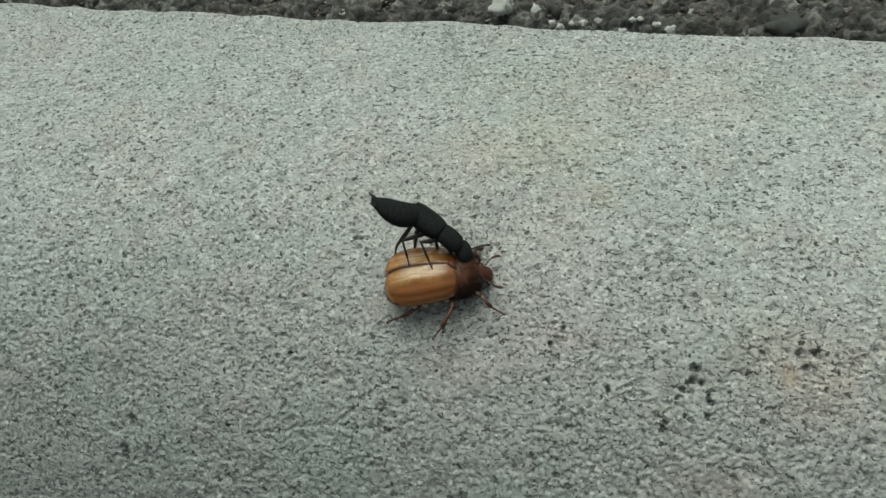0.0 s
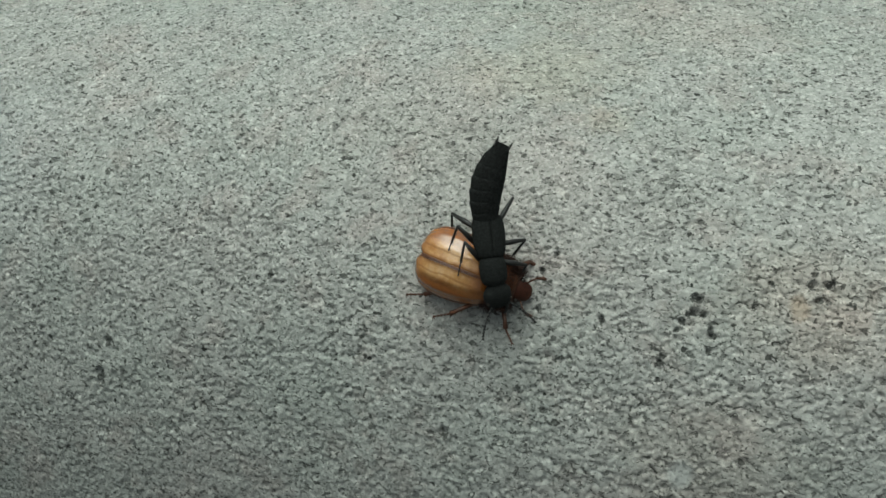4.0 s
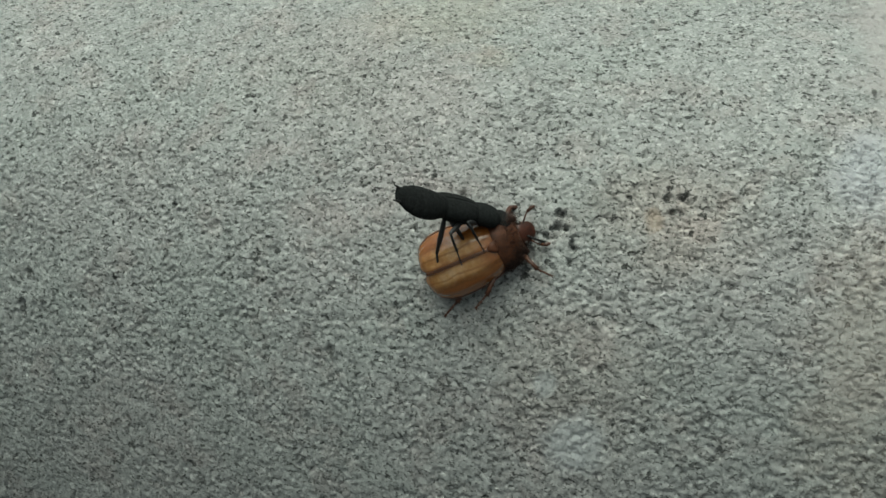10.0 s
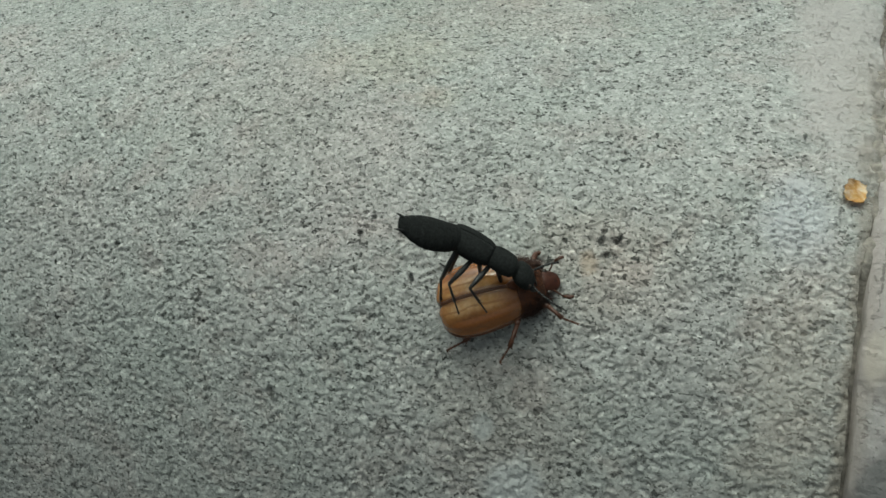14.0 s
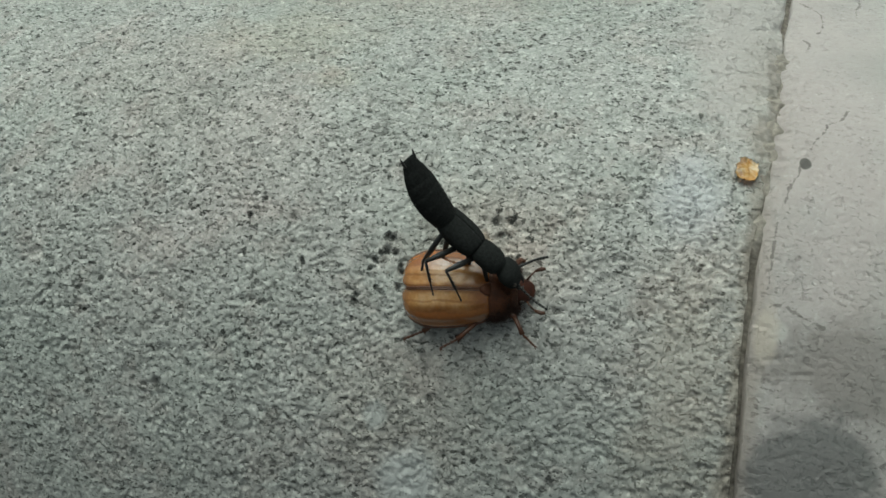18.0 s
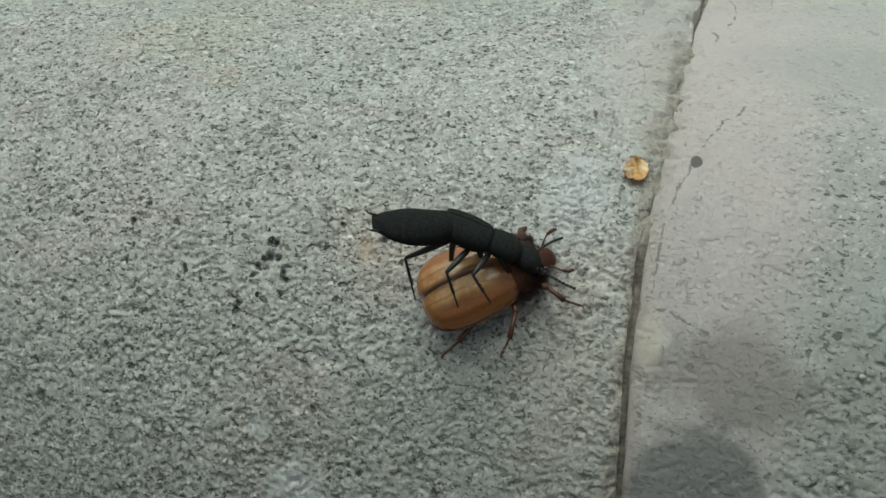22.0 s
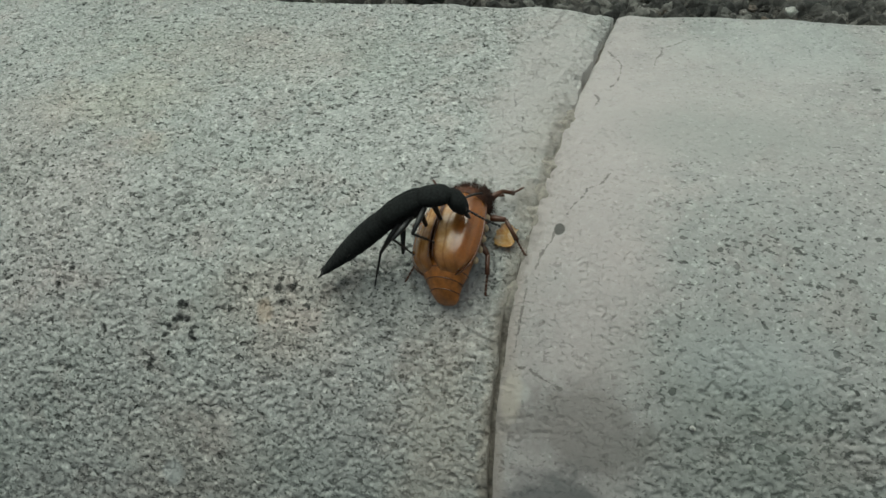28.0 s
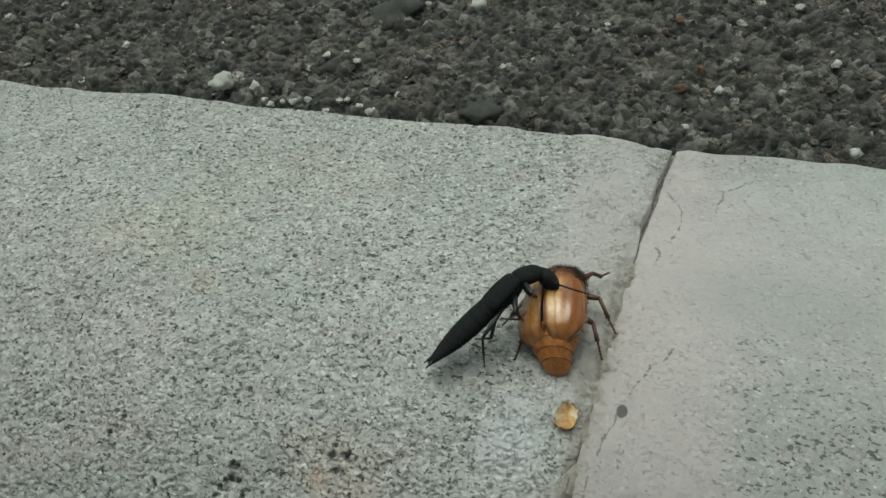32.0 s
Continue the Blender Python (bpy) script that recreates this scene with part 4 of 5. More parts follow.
def rove_beetle():
    """A long black rove beetle, head along +x; the origin is the hinge between wing cases and abdomen."""
    thing = new("rove_beetle")
    tagged(thing, "matt black rove beetle biting a brown chafer, tail raised", "beetle")
    part("thorax", loft(smoothed([(-0.6, 1.75, 1.2, 1.5, 0), (1.2, 2.05, 1.35, 2.0, 0), (3.4, 2.05, 1.35, 2.1, 0), (5.0, 1.65, 1.2, 1.6, 0)], 3), 16), coal_black, thing)
    plate = smoothed([(-0.9, 1.95, 1.4, 0.9, 0), (0.2, 2.3, 1.6, 1.0, 0), (2.4, 2.35, 1.66, 1.0, 0), (4.2, 2.1, 1.5, 0.9, 0), (4.9, 1.75, 1.25, 0.8, 0)], 3)
    for a0, a1 in ((89, -15), (91, 195)):
        part("wing_case", shell(plate, a0, a1, 12, 0.15), coal_black, thing, "short matt black wing case")
    tail = []
    deep = (1.42, 1.52, 1.56, 1.5, 1.32, 1.05, 0.7, 0.32)
    widths = (1.75, 1.95, 2.18, 2.30, 2.28, 2.08, 1.66, 1.05)
    for k in range(SEGMENTS):
        a, b = widths[k], widths[k + 1]
        p, q = deep[k], deep[k + 1]
        L = SEG_LEN
        st = [(-L * 1.2, b * 0.86, 0.78 * q, 0.8 * q, 0), (-L, b, q, 1.08 * q, 0), (-L * 0.5, (a + b) * 0.502, (p + q) / 2 + 0.04, 0.54 * (p + q) + 0.04, 0), (0.05, a * 0.985, p * 0.98, 1.06 * p, 0), (0.7, a * 0.9, 0.85 * p, 0.92 * p, 0)]
        seg = part("abdomen_segment", loft(smoothed(st, 2), 18), coal_black, thing)
        tail.append(seg)
    for side in (1, -1):
        part("tail_prong", tube([(-1.0, side * 0.75, 0.05), (-2.0, side * 0.95, 0.1), (-2.8, side * 1.05, 0.14)], [0.26, 0.2, 0.06], 6), leg_black, tail[-1], "pointed tail prong")
    for k in (1, 3):
        for side in (1, -1):
            part("bristle", tube([(-1.6, side * 2.2, 0), (-2.0, side * 2.9, 0.1)], [0.05, 0.02], 4), leg_black, tail[k + 2])
    neck = part("pronotum", loft(smoothed([(-0.5, 1.1, 0.8, 0.9, 0), (0.3, 1.8, 1.3, 1.2, 0), (1.8, 2.0, 1.45, 1.3, 0), (3.2, 1.85, 1.3, 1.2, 0), (3.8, 1.3, 0.95, 0.95, 0), (4.3, 0.85, 0.65, 0.65, 0)], 3), 16), coal_black, thing, "square matt black neck shield")
    head = part("head", loft(smoothed([(-0.3, 0.9, 0.7, 0.7, 0), (0.4, 1.6, 1.0, 1.05, 0), (1.0, 2.0, 1.2, 1.25, 0), (2.0, 2.0, 1.25, 1.3, -0.05), (2.9, 1.75, 1.0, 1.0, -0.1), (3.4, 1.15, 0.6, 0.6, -0.15)], 3), 16), coal_black, thing, "broad matt black head")
    for side in (1, -1):
        part("eye", ball(2.3, side * 1.6, 0.25, 0.4, 0.3, 0.4), eye_black, head)
        part("mandible", tube([(3.0, side * 0.9, -0.2), (3.9, side * 1.15, -0.3), (4.6, side * 0.75, -0.35), (4.9, side * 0.2, -0.35)], [0.35, 0.28, 0.18, 0.05], 7), leg_black, head, "curved jaw")
        pts = [(2.9 + 0.36 * k, side * (1.2 + 0.40 * k - 0.012 * k * k), 0.3 + 0.2 * k) for k in range(11)]
        beads = [tube([pts[k], tuple(p + (q - p) * 0.9 for p, q in zip(pts[k], pts[k + 1]))], [0.13, 0.2], 6) for k in range(10)]
        part("antenna", joined(beads), leg_black, head, "beaded antenna")
    legs = []
    for name, hip, reach, up in (("front", (5.4, 1.2, -0.9), (1.0, 3.8), 0.8), ("mid", (3.0, 1.5, -1.2), (-0.4, 4.8), 0.9), ("hind", (0.6, 1.3, -1.2), (-4.0, 4.4), 0.9)):
        for side in (1, -1):
            thigh_len, shin_len = (4.4, 6.0) if name != "hind" else (5.6, 6.8)
            thigh = part("thigh", tube([(0, 0, 0), (thigh_len * 0.5, 0, 0), (thigh_len, 0, 0)], [0.32, 0.40, 0.22], 8), leg_black, thing)
            a = shin_len * 0.56
            pieces = [tube([(0, 0, 0), (a * 0.5, 0, 0), (a, 0, 0)], [0.18, 0.17, 0.20], 7)]
            for k in range(5):
                pieces.append(tube([(a + (shin_len - a) * k / 5, 0, 0), (a + (shin_len - a) * (k + 0.9) / 5, 0, 0)], [0.09, 0.13], 6))
            for k in (0.35, 0.6, 0.85, 1.0):
                pieces.append(tube([(a * k, 0, 0), (a * k + 0.35, 0.3, -0.3)], [0.06, 0.02], 4))
                pieces.append(tube([(a * k, 0, 0), (a * k + 0.35, -0.3, -0.2)], [0.06, 0.02], 4))
            shin = part("shin", joined(pieces), leg_black, thing)
            legs.append((thigh, shin, Vector((hip[0], hip[1] * side, hip[2])) * MM, Vector((reach[0], reach[1] * side if side < 0 else 1.2, 0)) * MM, thigh_len * MM, shin_len * MM, name, side))
    return thing, tail, neck, head, legs


chafer_thing, chafer_legs, chafer_plate, chafer_cases, chafer_front = chafer()
rove_thing, rove_tail, rove_neck, rove_head, rove_legs = rove_beetle()

WHITE_PEBBLES = [
    (0.0307, 0.0819, 0.00285),
    (0.0390, 0.0815, 0.00153),
    (0.0453, 0.0763, 0.00094),
    (0.0504, 0.0778, 0.00107),
    (0.0534, 0.0790, 0.00093),
    (0.0591, 0.0757, 0.00091),
    (0.0610, 0.0796, 0.00079),
    (0.0626, 0.0802, 0.00079),
    (0.0662, 0.0783, 0.00090),
    (0.0693, 0.0767, 0.00115),
    (0.0600, 0.0944, 0.00098),
    (0.0565, 0.0974, 0.00085),
    (0.0519, 0.0957, 0.00100),
    (0.0842, 0.1200, 0.00208),
    (0.0950, 0.0964, 0.00093),
    (0.1657, 0.1056, 0.00111),
    (0.1675, 0.0776, 0.00123),
    (0.1422, 0.0937, 0.00091),
    (0.1547, 0.0947, 0.00079),
    (-0.0463, 0.1019, 0.00112),
    (-0.0031, 0.0934, 0.00113),
    (0.1590, 0.1269, 0.00105),
    (0.1163, 0.1155, 0.00085),
    (0.1362, 0.0812, 0.00085),
    (0.0476, 0.0776, 0.00067),
    (0.0433, 0.0776, 0.00082),
]
DARK_STONES = [
    (0.0630, 0.1159, 0.00603),
    (0.0931, 0.0819, 0.00476),
    (0.1417, 0.0858, 0.00374),
    (-0.0016, 0.0894, 0.00287),
    (0.0556, 0.0939, 0.00421),
    (0.0437, 0.0869, 0.00365),
]
RUSTY_STONES = [
    (0.1382, 0.1007, 0.00120),
    (0.1329, 0.1186, 0.00130),
    (0.1345, 0.0932, 0.00155),
]
for n, (x, y, size) in enumerate(WHITE_PEBBLES):
    pebble(x, y, size, stone_white, "small chalky white pebble on the asphalt", "white pebbles", n + 1)
for n, (x, y, size) in enumerate(DARK_STONES):
    pebble(x, y, size, stone_dark, "dark grey stone bedded in the asphalt", "dark stones", n + 51, -0.0085)
for n, (x, y, size) in enumerate(RUSTY_STONES):
    pebble(x, y, size, stone_rust, "rust-brown stone in the asphalt", "rusty stones", n + 71)
GRIT = [
    (0.1202, -0.0028),
    (0.0732, -0.0312),
    (0.0010, -0.0009),
    (0.0680, 0.0126),
    (0.1510, -0.0140),
    (0.0383, 0.0157),
    (0.1172, 0.0176),
]
for n, (x, y) in enumerate(GRIT):
    pebble(x, y, 0.00042, stone_white, "tiny white quartz grain on the concrete", "white grains", n + 91)


def petal(x, y, turn):
    """A withered petal: a ragged, curled flake that is torn at one end."""
    bm = bmesh.new()
    r = random.Random(9)
    n, rings = 30, []
    edge = [1 + 0.12 * math.sin(2 * k * math.pi / 15 + 1) + r.uniform(-0.16, 0.12) for k in range(n)]
    mid = bm.verts.new((0, 0, 0.10 * MM))
    for f in (0.35, 0.65, 0.85, 1.0):
        ring = []
        for k in range(n):
            a = k * 2 * math.pi / n
            w = f * (1 + (edge[k] - 1) * f ** 5)
            torn = 0.62 if math.cos(a) > 0.75 and f > 0.6 else 1.0
            px, py = 2.6 * w * math.cos(a) * torn, 1.65 * w * math.sin(a) * (1 - 0.22 * math.cos(a))
            ring.append(bm.verts.new((px * MM, py * MM, (0.10 + 0.05 * py * py + 0.06 * math.sin(2.1 * px) * f + r.uniform(-0.03, 0.03)) * MM)))
        rings.append(ring)
    for k in range(n):
        j = (k + 1) % n
        bm.faces.new((mid, rings[0][k], rings[0][j]))
        for p, q in zip(rings, rings[1:]):
            bm.faces.new((p[k], q[k], q[j], p[j]))
    bmesh.ops.solidify(bm, geom=bm.faces[:], thickness=0.04 * MM)
    ob = part("petal", bm, petal_yellow)
    ob.matrix_world = pose(x, y, float(kerb_height(y)) + 0.0002, 12, 0, turn)
    return tagged(ob, "torn and withered ochre yellow petal lying beside the joint", "petal")


petal(0.1237, 0.0079, 70)
chip = pebble(-0.0744, 0.0306, 0.0017, chip_red, "reddish brown chip lying on the concrete", "chips", 131)


# ---- what moves ----
CHAFER_ROWS = [
    (0, pose(0.03548, -0.00043, 0.00076, 6.1, -4.5, 13.4)),
    (1, pose(0.03865, 0.00044, 0.00109, 2.9, -4.2, 13.6)),
    (2, pose(0.04002, -0.00189, 0.00020, 12.6, -2.9, 7.6)),
    (2.5, pose(0.04165, -0.00149, 0.00036, 12.2, -2.6, 7.1)),
    (4.5, pose(0.04586, -0.01179, -0.00511, 43.0, 11.3, -16.7)),
    (5, pose(0.04699, -0.01453, -0.00716, 45.5, 14.3, -18.8)),
    (6, pose(0.05077, -0.01706, -0.00922, 47.8, 9.5, -10.8)),
    (7, pose(0.05471, -0.01654, -0.00879, 44.9, 0.9, -1.0)),
    (8, pose(0.05884, -0.01512, -0.00761, 46.3, -3.6, 4.3)),
    (9, pose(0.06053, -0.01569, -0.00819, 47.3, -14.0, 16.7)),
    (10, pose(0.06548, -0.01326, -0.00636, 44.7, -17.9, 24.6)),
    (11, pose(0.06872, -0.01196, -0.00551, 25.8, -19.6, 30.9)),
    (12, pose(0.07418, -0.01266, -0.00587, 24.7, -15.3, 22.7)),
    (13, pose(0.07664, -0.01316, -0.00624, 20.2, -17.5, 25.9)),
    (14, pose(0.07817, -0.01252, -0.00573, 27.5, -13.0, 19.1)),
    (14.5, pose(0.07931, -0.01347, -0.00646, 31.5, -14.4, 20.2)),
    (16.5, pose(0.08652, -0.01248, -0.00561, 40.6, -7.4, 10.3)),
    (17, pose(0.08771, -0.01231, -0.00541, 41.0, -4.3, 6.0)),
    (18, pose(0.08915, -0.01251, -0.00559, 37.2, -4.0, 5.4)),
    (19, pose(0.09376, -0.01264, -0.00569, 33.3, -3.4, 4.7)),
    (20, pose(0.09919, -0.01238, -0.00552, 26.7, -4.0, 5.6)),
    (21, pose(0.10414, -0.01103, -0.00475, 22.5, -13.7, 21.6)),
    (22, pose(0.10716, -0.00932, -0.00372, 17.6, -14.9, 25.9)),
    (23, pose(0.10972, -0.00821, -0.00330, 8.5, -19.9, 39.3)),
    (24, pose(0.11120, -0.00450, -0.00031, -12.0, -12.0, 70.0)),
    (24.5, pose(0.11220, -0.00320, 0.00022, -13.0, -12.0, 71.0)),
    (26.5, pose(0.11790, -0.00090, 0.00106, -16.0, -12.0, 69.0)),
    (27, pose(0.11830, 0.00330, 0.00221, -16.0, -12.0, 74.0)),
    (28, pose(0.11817, 0.00666, 0.00281, -21.9, -8.7, 84.8)),
    (29, pose(0.11921, 0.00768, 0.00299, -23.1, -7.7, 84.4)),
    (30, pose(0.11968, 0.01130, 0.00351, -23.3, -4.4, 87.3)),
    (31, pose(0.12060, 0.01707, 0.00375, -23.7, 2.0, 88.3)),
    (32, pose(0.12060, 0.02412, 0.00349, -23.2, 4.4, 94.5)),
]
ROVE_ROWS = [
    (0, pose(0.03196, 0.00454, 0.01311, -7.6, 24.1, -20.5)),
    (1, pose(0.03526, 0.00507, 0.01302, -7.3, 14.3, -35.8)),
    (2, pose(0.03783, 0.00290, 0.01268, -5.4, 16.4, -40.1)),
    (2.5, pose(0.04108, 0.00141, 0.01221, -4.8, 17.7, -32.9)),
    (4.5, pose(0.04887, -0.01044, 0.00604, 3.5, 39.1, -79.6)),
    (5, pose(0.05088, -0.01293, 0.00453, 4.0, 40.7, -79.6)),
    (6, pose(0.05357, -0.01648, 0.00364, 7.4, 43.6, -72.7)),
    (7, pose(0.05690, -0.01740, 0.00655, 14.6, 61.1, -39.9)),
    (8, pose(0.05843, -0.01815, 0.00492, 23.1, 52.1, -4.8)),
    (9, pose(0.06016, -0.01962, 0.00490, 11.0, 32.3, -12.9)),
    (10, pose(0.06217, -0.01575, 0.00556, 10.7, 32.8, 25.8)),
    (11, pose(0.06458, -0.01318, 0.00687, 8.7, 30.2, 20.9)),
    (12, pose(0.06960, -0.01540, 0.00703, 7.9, 21.8, 8.2)),
    (13, pose(0.07030, -0.01420, 0.00797, 8.0, 19.2, 1.9)),
    (14, pose(0.07386, -0.01400, 0.00830, 7.6, 24.7, -7.0)),
    (14.5, pose(0.07603, -0.01520, 0.00763, 8.2, 22.2, -22.4)),
    (16.5, pose(0.08404, -0.01484, 0.01068, 8.4, 22.7, -9.6)),
    (17, pose(0.08496, -0.01215, 0.00807, 7.7, 26.9, -21.0)),
    (18, pose(0.08735, -0.01279, 0.00820, 7.3, 31.9, -21.1)),
    (19, pose(0.09283, -0.01300, 0.00810, 7.5, 32.3, -23.6)),
    (20, pose(0.09759, -0.01186, 0.00757, 6.7, 42.3, -18.9)),
    (21, pose(0.10008, -0.01136, 0.00925, 4.8, 16.0, -8.1)),
    (22, pose(0.10335, -0.01048, 0.00868, 5.6, 22.8, -0.6)),
    (23, pose(0.10487, -0.00944, 0.00770, 4.1, 20.2, 11.6)),
    (24, pose(0.10337, -0.00806, 0.00954, -4.2, -41.4, -10.2)),
    (24.5, pose(0.10340, -0.00707, 0.01103, -6.9, -44.1, 0.5)),
    (26.5, pose(0.10928, -0.00517, 0.01247, -8.8, -35.4, 0.4)),
    (27, pose(0.11051, 0.00018, 0.01165, -11.4, -32.8, -4.6)),
    (28, pose(0.10930, 0.00221, 0.01187, -12.4, -31.9, 14.1)),
    (29, pose(0.11038, 0.00300, 0.01301, -14.1, -32.5, 5.8)),
    (30, pose(0.10914, 0.00693, 0.01296, -14.9, -42.7, 27.5)),
    (31, pose(0.11027, 0.01189, 0.01243, -16.7, -27.6, 47.7)),
    (32, pose(0.11076, 0.01904, 0.01119, -20.3, -19.7, 53.3)),
]
TAIL_BENDS = [(0, 27, -48, 0.71), (1, 17, -63, 0.77), (2, 31, -48, 0.73), (2.5, 35, -40, 0.68), (4.5, 21, 23, 0.99), (5, 22, 23, 0.84), (6, 22, 13, 0.79), (7, 19, 5, 0.86), (8, 26, 26, 0.86), (9, 37, 8, 0.73), (10, 23, -18, 0.73), (11, 23, -27, 0.74), (12, 32, -28, 0.74), (13, 27, -40, 0.72), (14, 30, -34, 0.76), (14.5, 26, -35, 0.77), (16.5, 26, -32, 0.76), (17, 30, -29, 0.76), (18, 39, -6, 0.82), (19, 41, -12, 0.63), (20, 25, -25, 0.72), (21, 26, -33, 0.79), (22, 17, -35, 0.81), (23, 15, -41, 0.77), (24, -4, -12, 1.13), (24.5, -2, -4, 1.18), (26.5, -4, 5, 1.20), (27, -7, -16, 1.20), (28, -7, -7, 1.18), (29, -7, -9, 1.25), (30, 3, -1, 1.08), (31, -3, 13, 1.00), (32, -2, 6, 1.02)]
NECK_BENDS = [(0, -30, 14), (1, -22, 16), (2, -19, 17), (2.5, -19, 12), (4.5, -18, 2), (5, -18, 1), (6, -16, 2), (7, -13, 1), (8, -5, 6), (9, -16, 14), (10, -14, 3), (11, -16, 6), (12, -18, 8), (13, -20, 3), (14, -20, 6), (14.5, -18, 11), (16.5, -9, 2), (17, -14, 12), (18, -17, 14), (19, -14, 8), (20, -14, 12), (21, -14, -0), (22, -18, 8), (23, -17, 6), (24, -53, 61), (24.5, -61, 46), (26.5, -53, 34), (27, -61, 37), (28, -58, 20), (29, -50, 26), (30, -46, -30), (31, -45, -40), (32, -50, -34)]


# the lean of the black beetle's breast and of its tail about their own length
LEANS = [(0, -16, -15), (2.5, -22, -8), (5, -12, 0), (8, -16, 14), (10, -14, 18), (12, -18, 6), (14.5, -22, 0), (17, -24, 0), (20, -20, 3), (22, -16, 3), (23, -12, -4), (24, 0, 4), (28, -6, -4), (30, -10, -10), (32, -20, -20)]


def leaning(t):
    for (t0, a0, b0), (t1, a1, b1) in zip(LEANS, LEANS[1:]):
        if t0 <= t <= t1:
            k = (t - t0) / (t1 - t0)
            return tuple(Matrix.Rotation(radians(p + (q - p) * k), 4, "X") for p, q in ((a0, a1), (b0, b1)))


def between(rows, t):
    """The pose at t on the way from row to row."""
    for (t0, a), (t1, b) in zip(rows, rows[1:]):
        if t0 <= t <= t1:
            k = (t - t0) / (t1 - t0)
            return Matrix.LocRotScale(a.translation.lerp(b.translation, k), a.to_quaternion().slerp(b.to_quaternion(), k), None)
    return rows[-1][1]


def bent(angle_up, angle_side, back, count, first):
    """The turn at the root and the small turn at each later joint that lead a chain of pieces to the way given in degrees."""
    p, y = radians(angle_up), radians(angle_side)
    sign = -1 if back else 1
    straight = Vector((sign, 0, 0))
    way = Vector((sign * math.cos(p) * math.cos(y), math.cos(p) * math.sin(y), math.sin(p)))
    axis = straight.cross(way)
    if axis.length < 1e-6:
        return Matrix.Identity(4), Matrix.Identity(4)
    turn = straight.angle(way)
    axis = axis.normalized()
    return Matrix.Rotation(turn * first, 4, axis), Matrix.Rotation(2 * turn * (1 - first) / count, 4, axis)


def limb(origin, way, bend_up):
    """A pose whose x axis runs along way."""
    x = way.normalized()
    y = bend_up.cross(x).normalized()
    z = x.cross(y)
    m = Matrix((x, y, z)).transposed().to_4x4()
    m.translation = origin
    return m


def chafer_top(p, chafer_pose):
    """How high the chafer's back is at a place, or the ground where it is not."""
    ground_z = float(kerb_height(p.y))
    q = chafer_pose.inverted() @ p
    r = (q.x / (9.0 * MM)) ** 2 + (q.y / (4.4 * MM)) ** 2
    if r < 1:
        top = chafer_pose @ Vector((q.x, q.y, (3.6 + 3.6 * math.sqrt(1 - r)) * MM))
        return max(ground_z, top.z)
    return ground_z


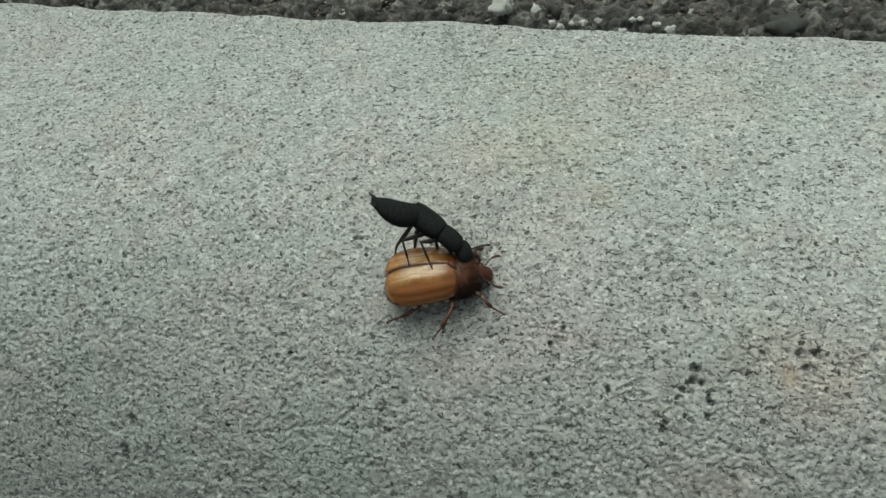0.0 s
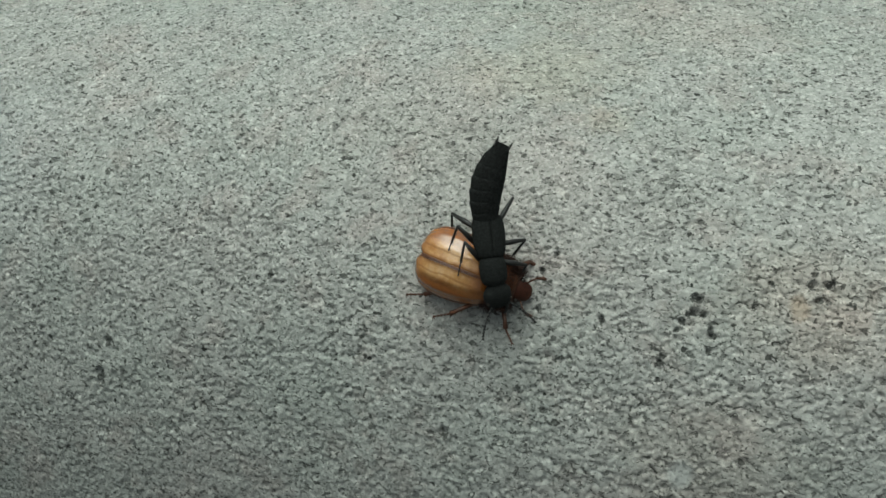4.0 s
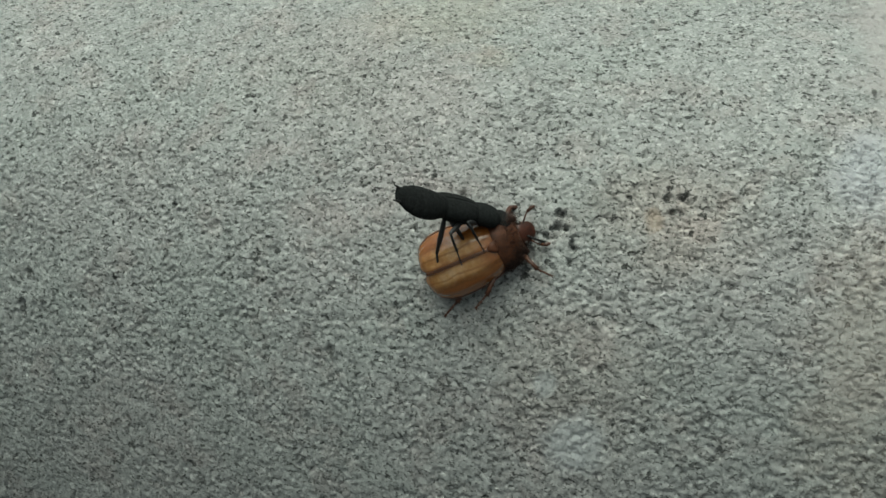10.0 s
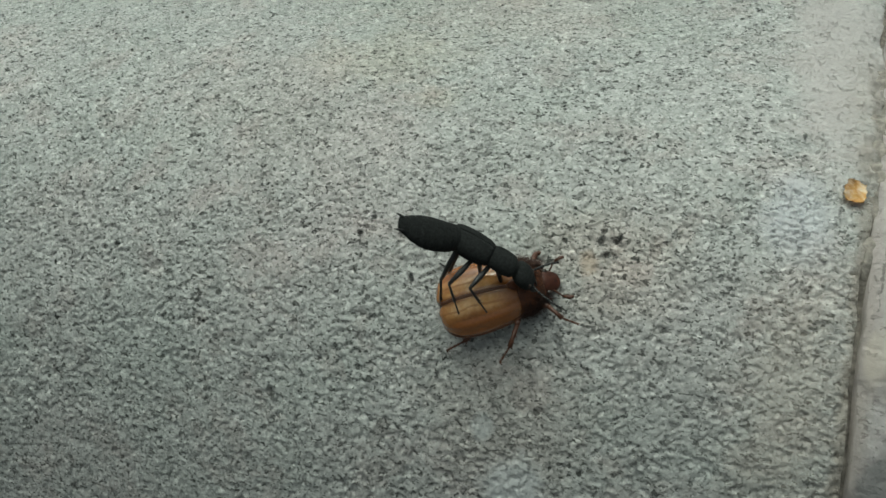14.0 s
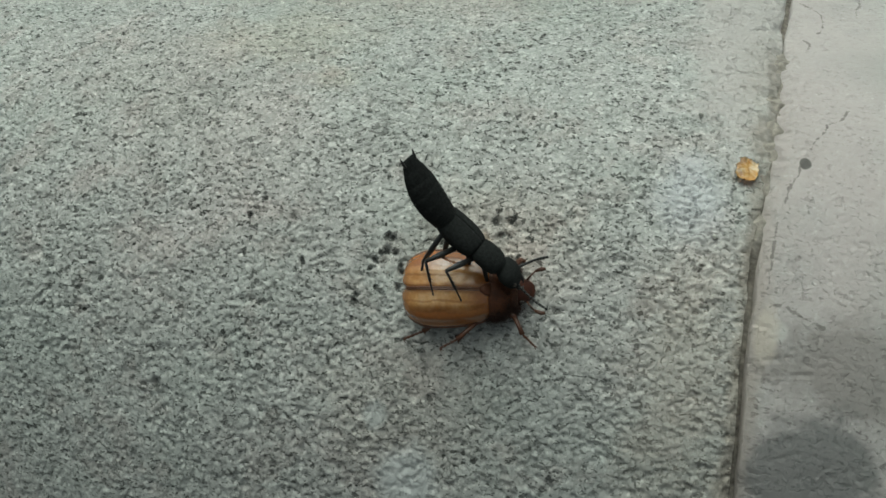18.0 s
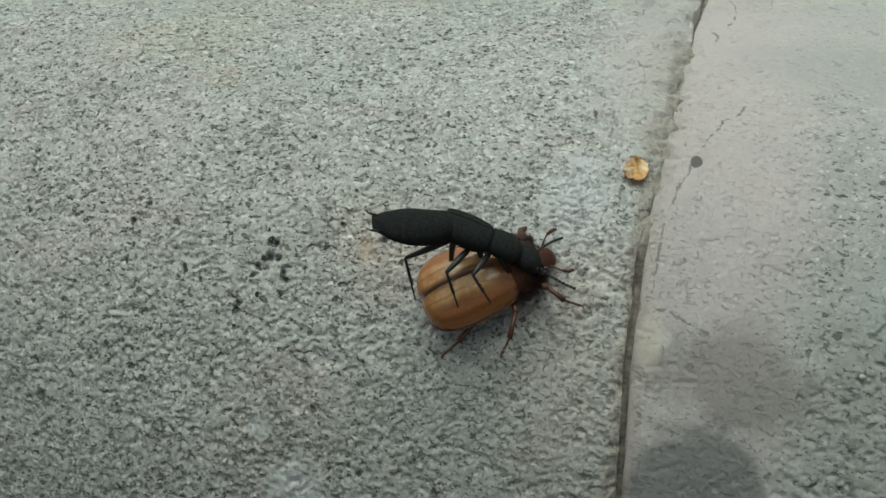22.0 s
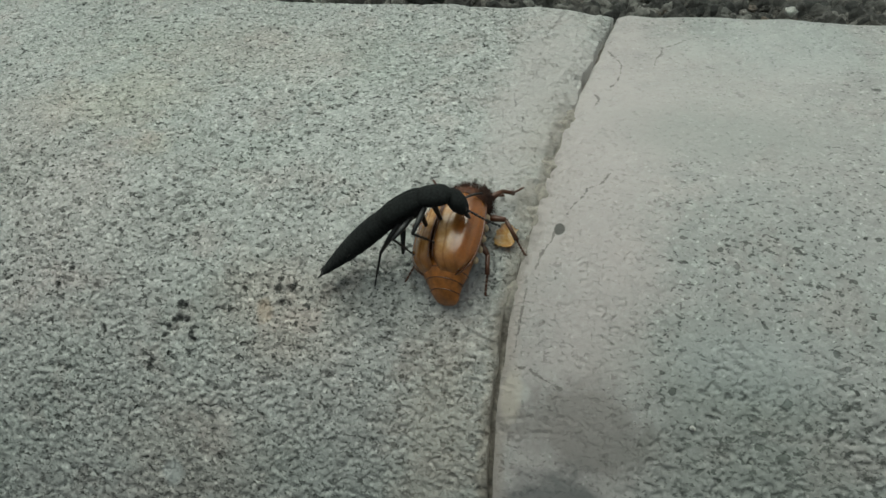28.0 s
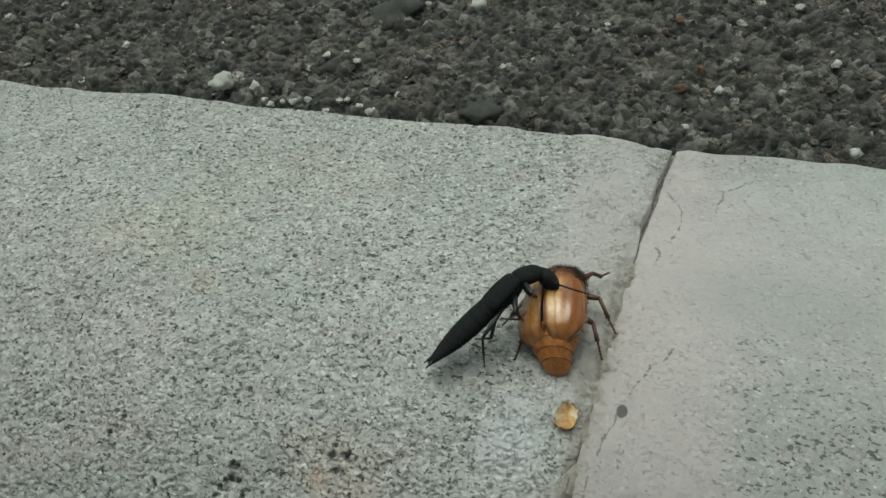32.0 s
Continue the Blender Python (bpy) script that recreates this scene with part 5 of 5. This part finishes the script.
def motions():
    walk(chafer_thing, CHAFER_ROWS)
    walk(rove_thing, [(t, m @ leaning(t)[0]) for t, m in ROVE_ROWS])
    for (leg, hip, side, name), beat in zip(chafer_legs, (0.3, 1.1, 2.0, 0.7, 1.6, 2.6)):
        h = Matrix.Translation(Vector((hip[0], hip[1] * side, hip[2])) * MM)
        # the legs stay near the ground however the body rolls
        walk(leg, [(t, h @ pose(0, 0, 0, -1.25 * math.degrees(m.to_euler().x), 0, 7 * math.sin(0.9 * t + beat * 2)) @ h.inverted()) for t, m in CHAFER_ROWS])
    # the chafer's tail plate is drawn in at first and pushed out later
    tucked = pose(0.0009, 0, -0.0003)
    out = pose(-0.0011, 0, -0.0004, 0, -4)
    walk(chafer_plate, [(0, tucked), (23, tucked), (27, out), (32, out)])
    for case, side in chafer_cases:
        h = Matrix.Translation((3.6 * MM, 2.0 * side * MM, 6 * MM))
        apart = h @ pose(0, 0, 0, 0, 1, -1.3 * side) @ h.inverted()
        walk(case, [(0, pose(0, 0, 0)), (23, pose(0, 0, 0)), (27, apart), (32, apart)])
    # its neck shield and head are pulled down later
    nape, throat = Matrix.Translation((3.4 * MM, 0, 4.5 * MM)), Matrix.Translation((6.3 * MM, 0, 2.6 * MM))
    bowed = nape @ pose(0, 0, 0, 0, 18, 0) @ nape.inverted()
    for piece, m in zip(chafer_front, (bowed, bowed, bowed @ throat @ pose(0, 0, 0, 0, 25, 0) @ throat.inverted())):
        walk(piece, [(0, pose(0, 0, 0)), (23, pose(0, 0, 0)), (27, m), (32, m)])
    # the tail and the neck bend
    rows = [[] for _ in rove_tail]
    for t, up, side, stretch in TAIL_BENDS:
        m = Matrix.Identity(4)
        root, d = bent(up, side, True, SEGMENTS - 1, 1.0 if t < 23.5 else 0.8)
        curl = 18 if t < 8.5 else 8 if t < 23.5 else 0
        root, d = root @ pose(0, 0, 0, 0, 0, curl), d @ pose(0, 0, 0, 0, 0, -2 * curl / (SEGMENTS - 1))
        for k in range(SEGMENTS):
            m = m @ (d if k else root)
            r, q = leaning(t)
            rows[k].append((t, r.inverted() @ m @ r.lerp(q, (k + 1) / SEGMENTS)))
            m = m @ Matrix.Translation((-SEG_LEN * stretch * MM, 0, 0))
    for seg, r in zip(rove_tail, rows):
        walk(seg, r)
    neck, head = [], []
    for t, up, side in NECK_BENDS:
        root, d = bent(up, side, False, 1, 0.5)
        m = Matrix.Translation((4.9 * MM, 0, 0)) @ root
        r = leaning(t)[0]
        neck.append((t, r.inverted() @ m @ r))
        head.append((t, r.inverted() @ m @ Matrix.Translation((3.9 * MM, 0, 0)) @ d @ r))
    walk(rove_neck, neck)
    walk(rove_head, head)
    # the legs reach for the chafer's back and for the ground
    for n, (thigh, shin, hip, reach, a, b, name, side) in enumerate(rove_legs):
        tr, sr, held = [], [], None
        times = [0.5 * k for k in range(65)]
        for k, t in enumerate(times):
            level, prey = between(ROVE_ROWS, t), between(CHAFER_ROWS, t)
            root = level @ leaning(t)[0]
            want = level @ (hip + reach + (Vector((0, 3.0 * MM, 0)) if side > 0 and 3.5 < t < 8.5 else Vector()))
            if side < 0 and t > 23.2:
                want = level @ (hip + Vector((reach.x - (2.0 * MM if name == "hind" else 0), reach.y * 0.45, 0)))
            want.z = chafer_top(want, prey) if side < 0 else float(kerb_height(want.y))
            if held is None or k % 4 == (0 if n % 2 else 2):
                held = prey.inverted() @ want
            foot = root.inverted() @ (prey @ held)
            d = foot - hip
            far = min(max(d.length, abs(a - b) * 1.08), (a + b) * 0.985)
            d = d.normalized() * far
            lift = root.to_3x3().inverted() @ Vector((0, 0, 1)) + Vector((0, 0.5 * side, 0))
            if side < 0:
                lift += Vector((-1.4 if name == "hind" else -0.5, 0, 0))
            if side > 0 and not 3.5 < t < 8.5:
                lift = Vector((0.4, -1.0, 0.2))
            cosine = (a * a + far * far - b * b) / (2 * a * far)
            axis = d.cross(lift).normalized()
            knee = Matrix.Rotation(math.acos(max(-1, min(1, cosine))), 3, axis) @ d.normalized() * a
            tr.append((t, limb(hip, knee, lift)))
            sr.append((t, limb(hip + knee, d - knee, lift)))
        walk(thigh, tr)
        walk(shin, sr)


motions()
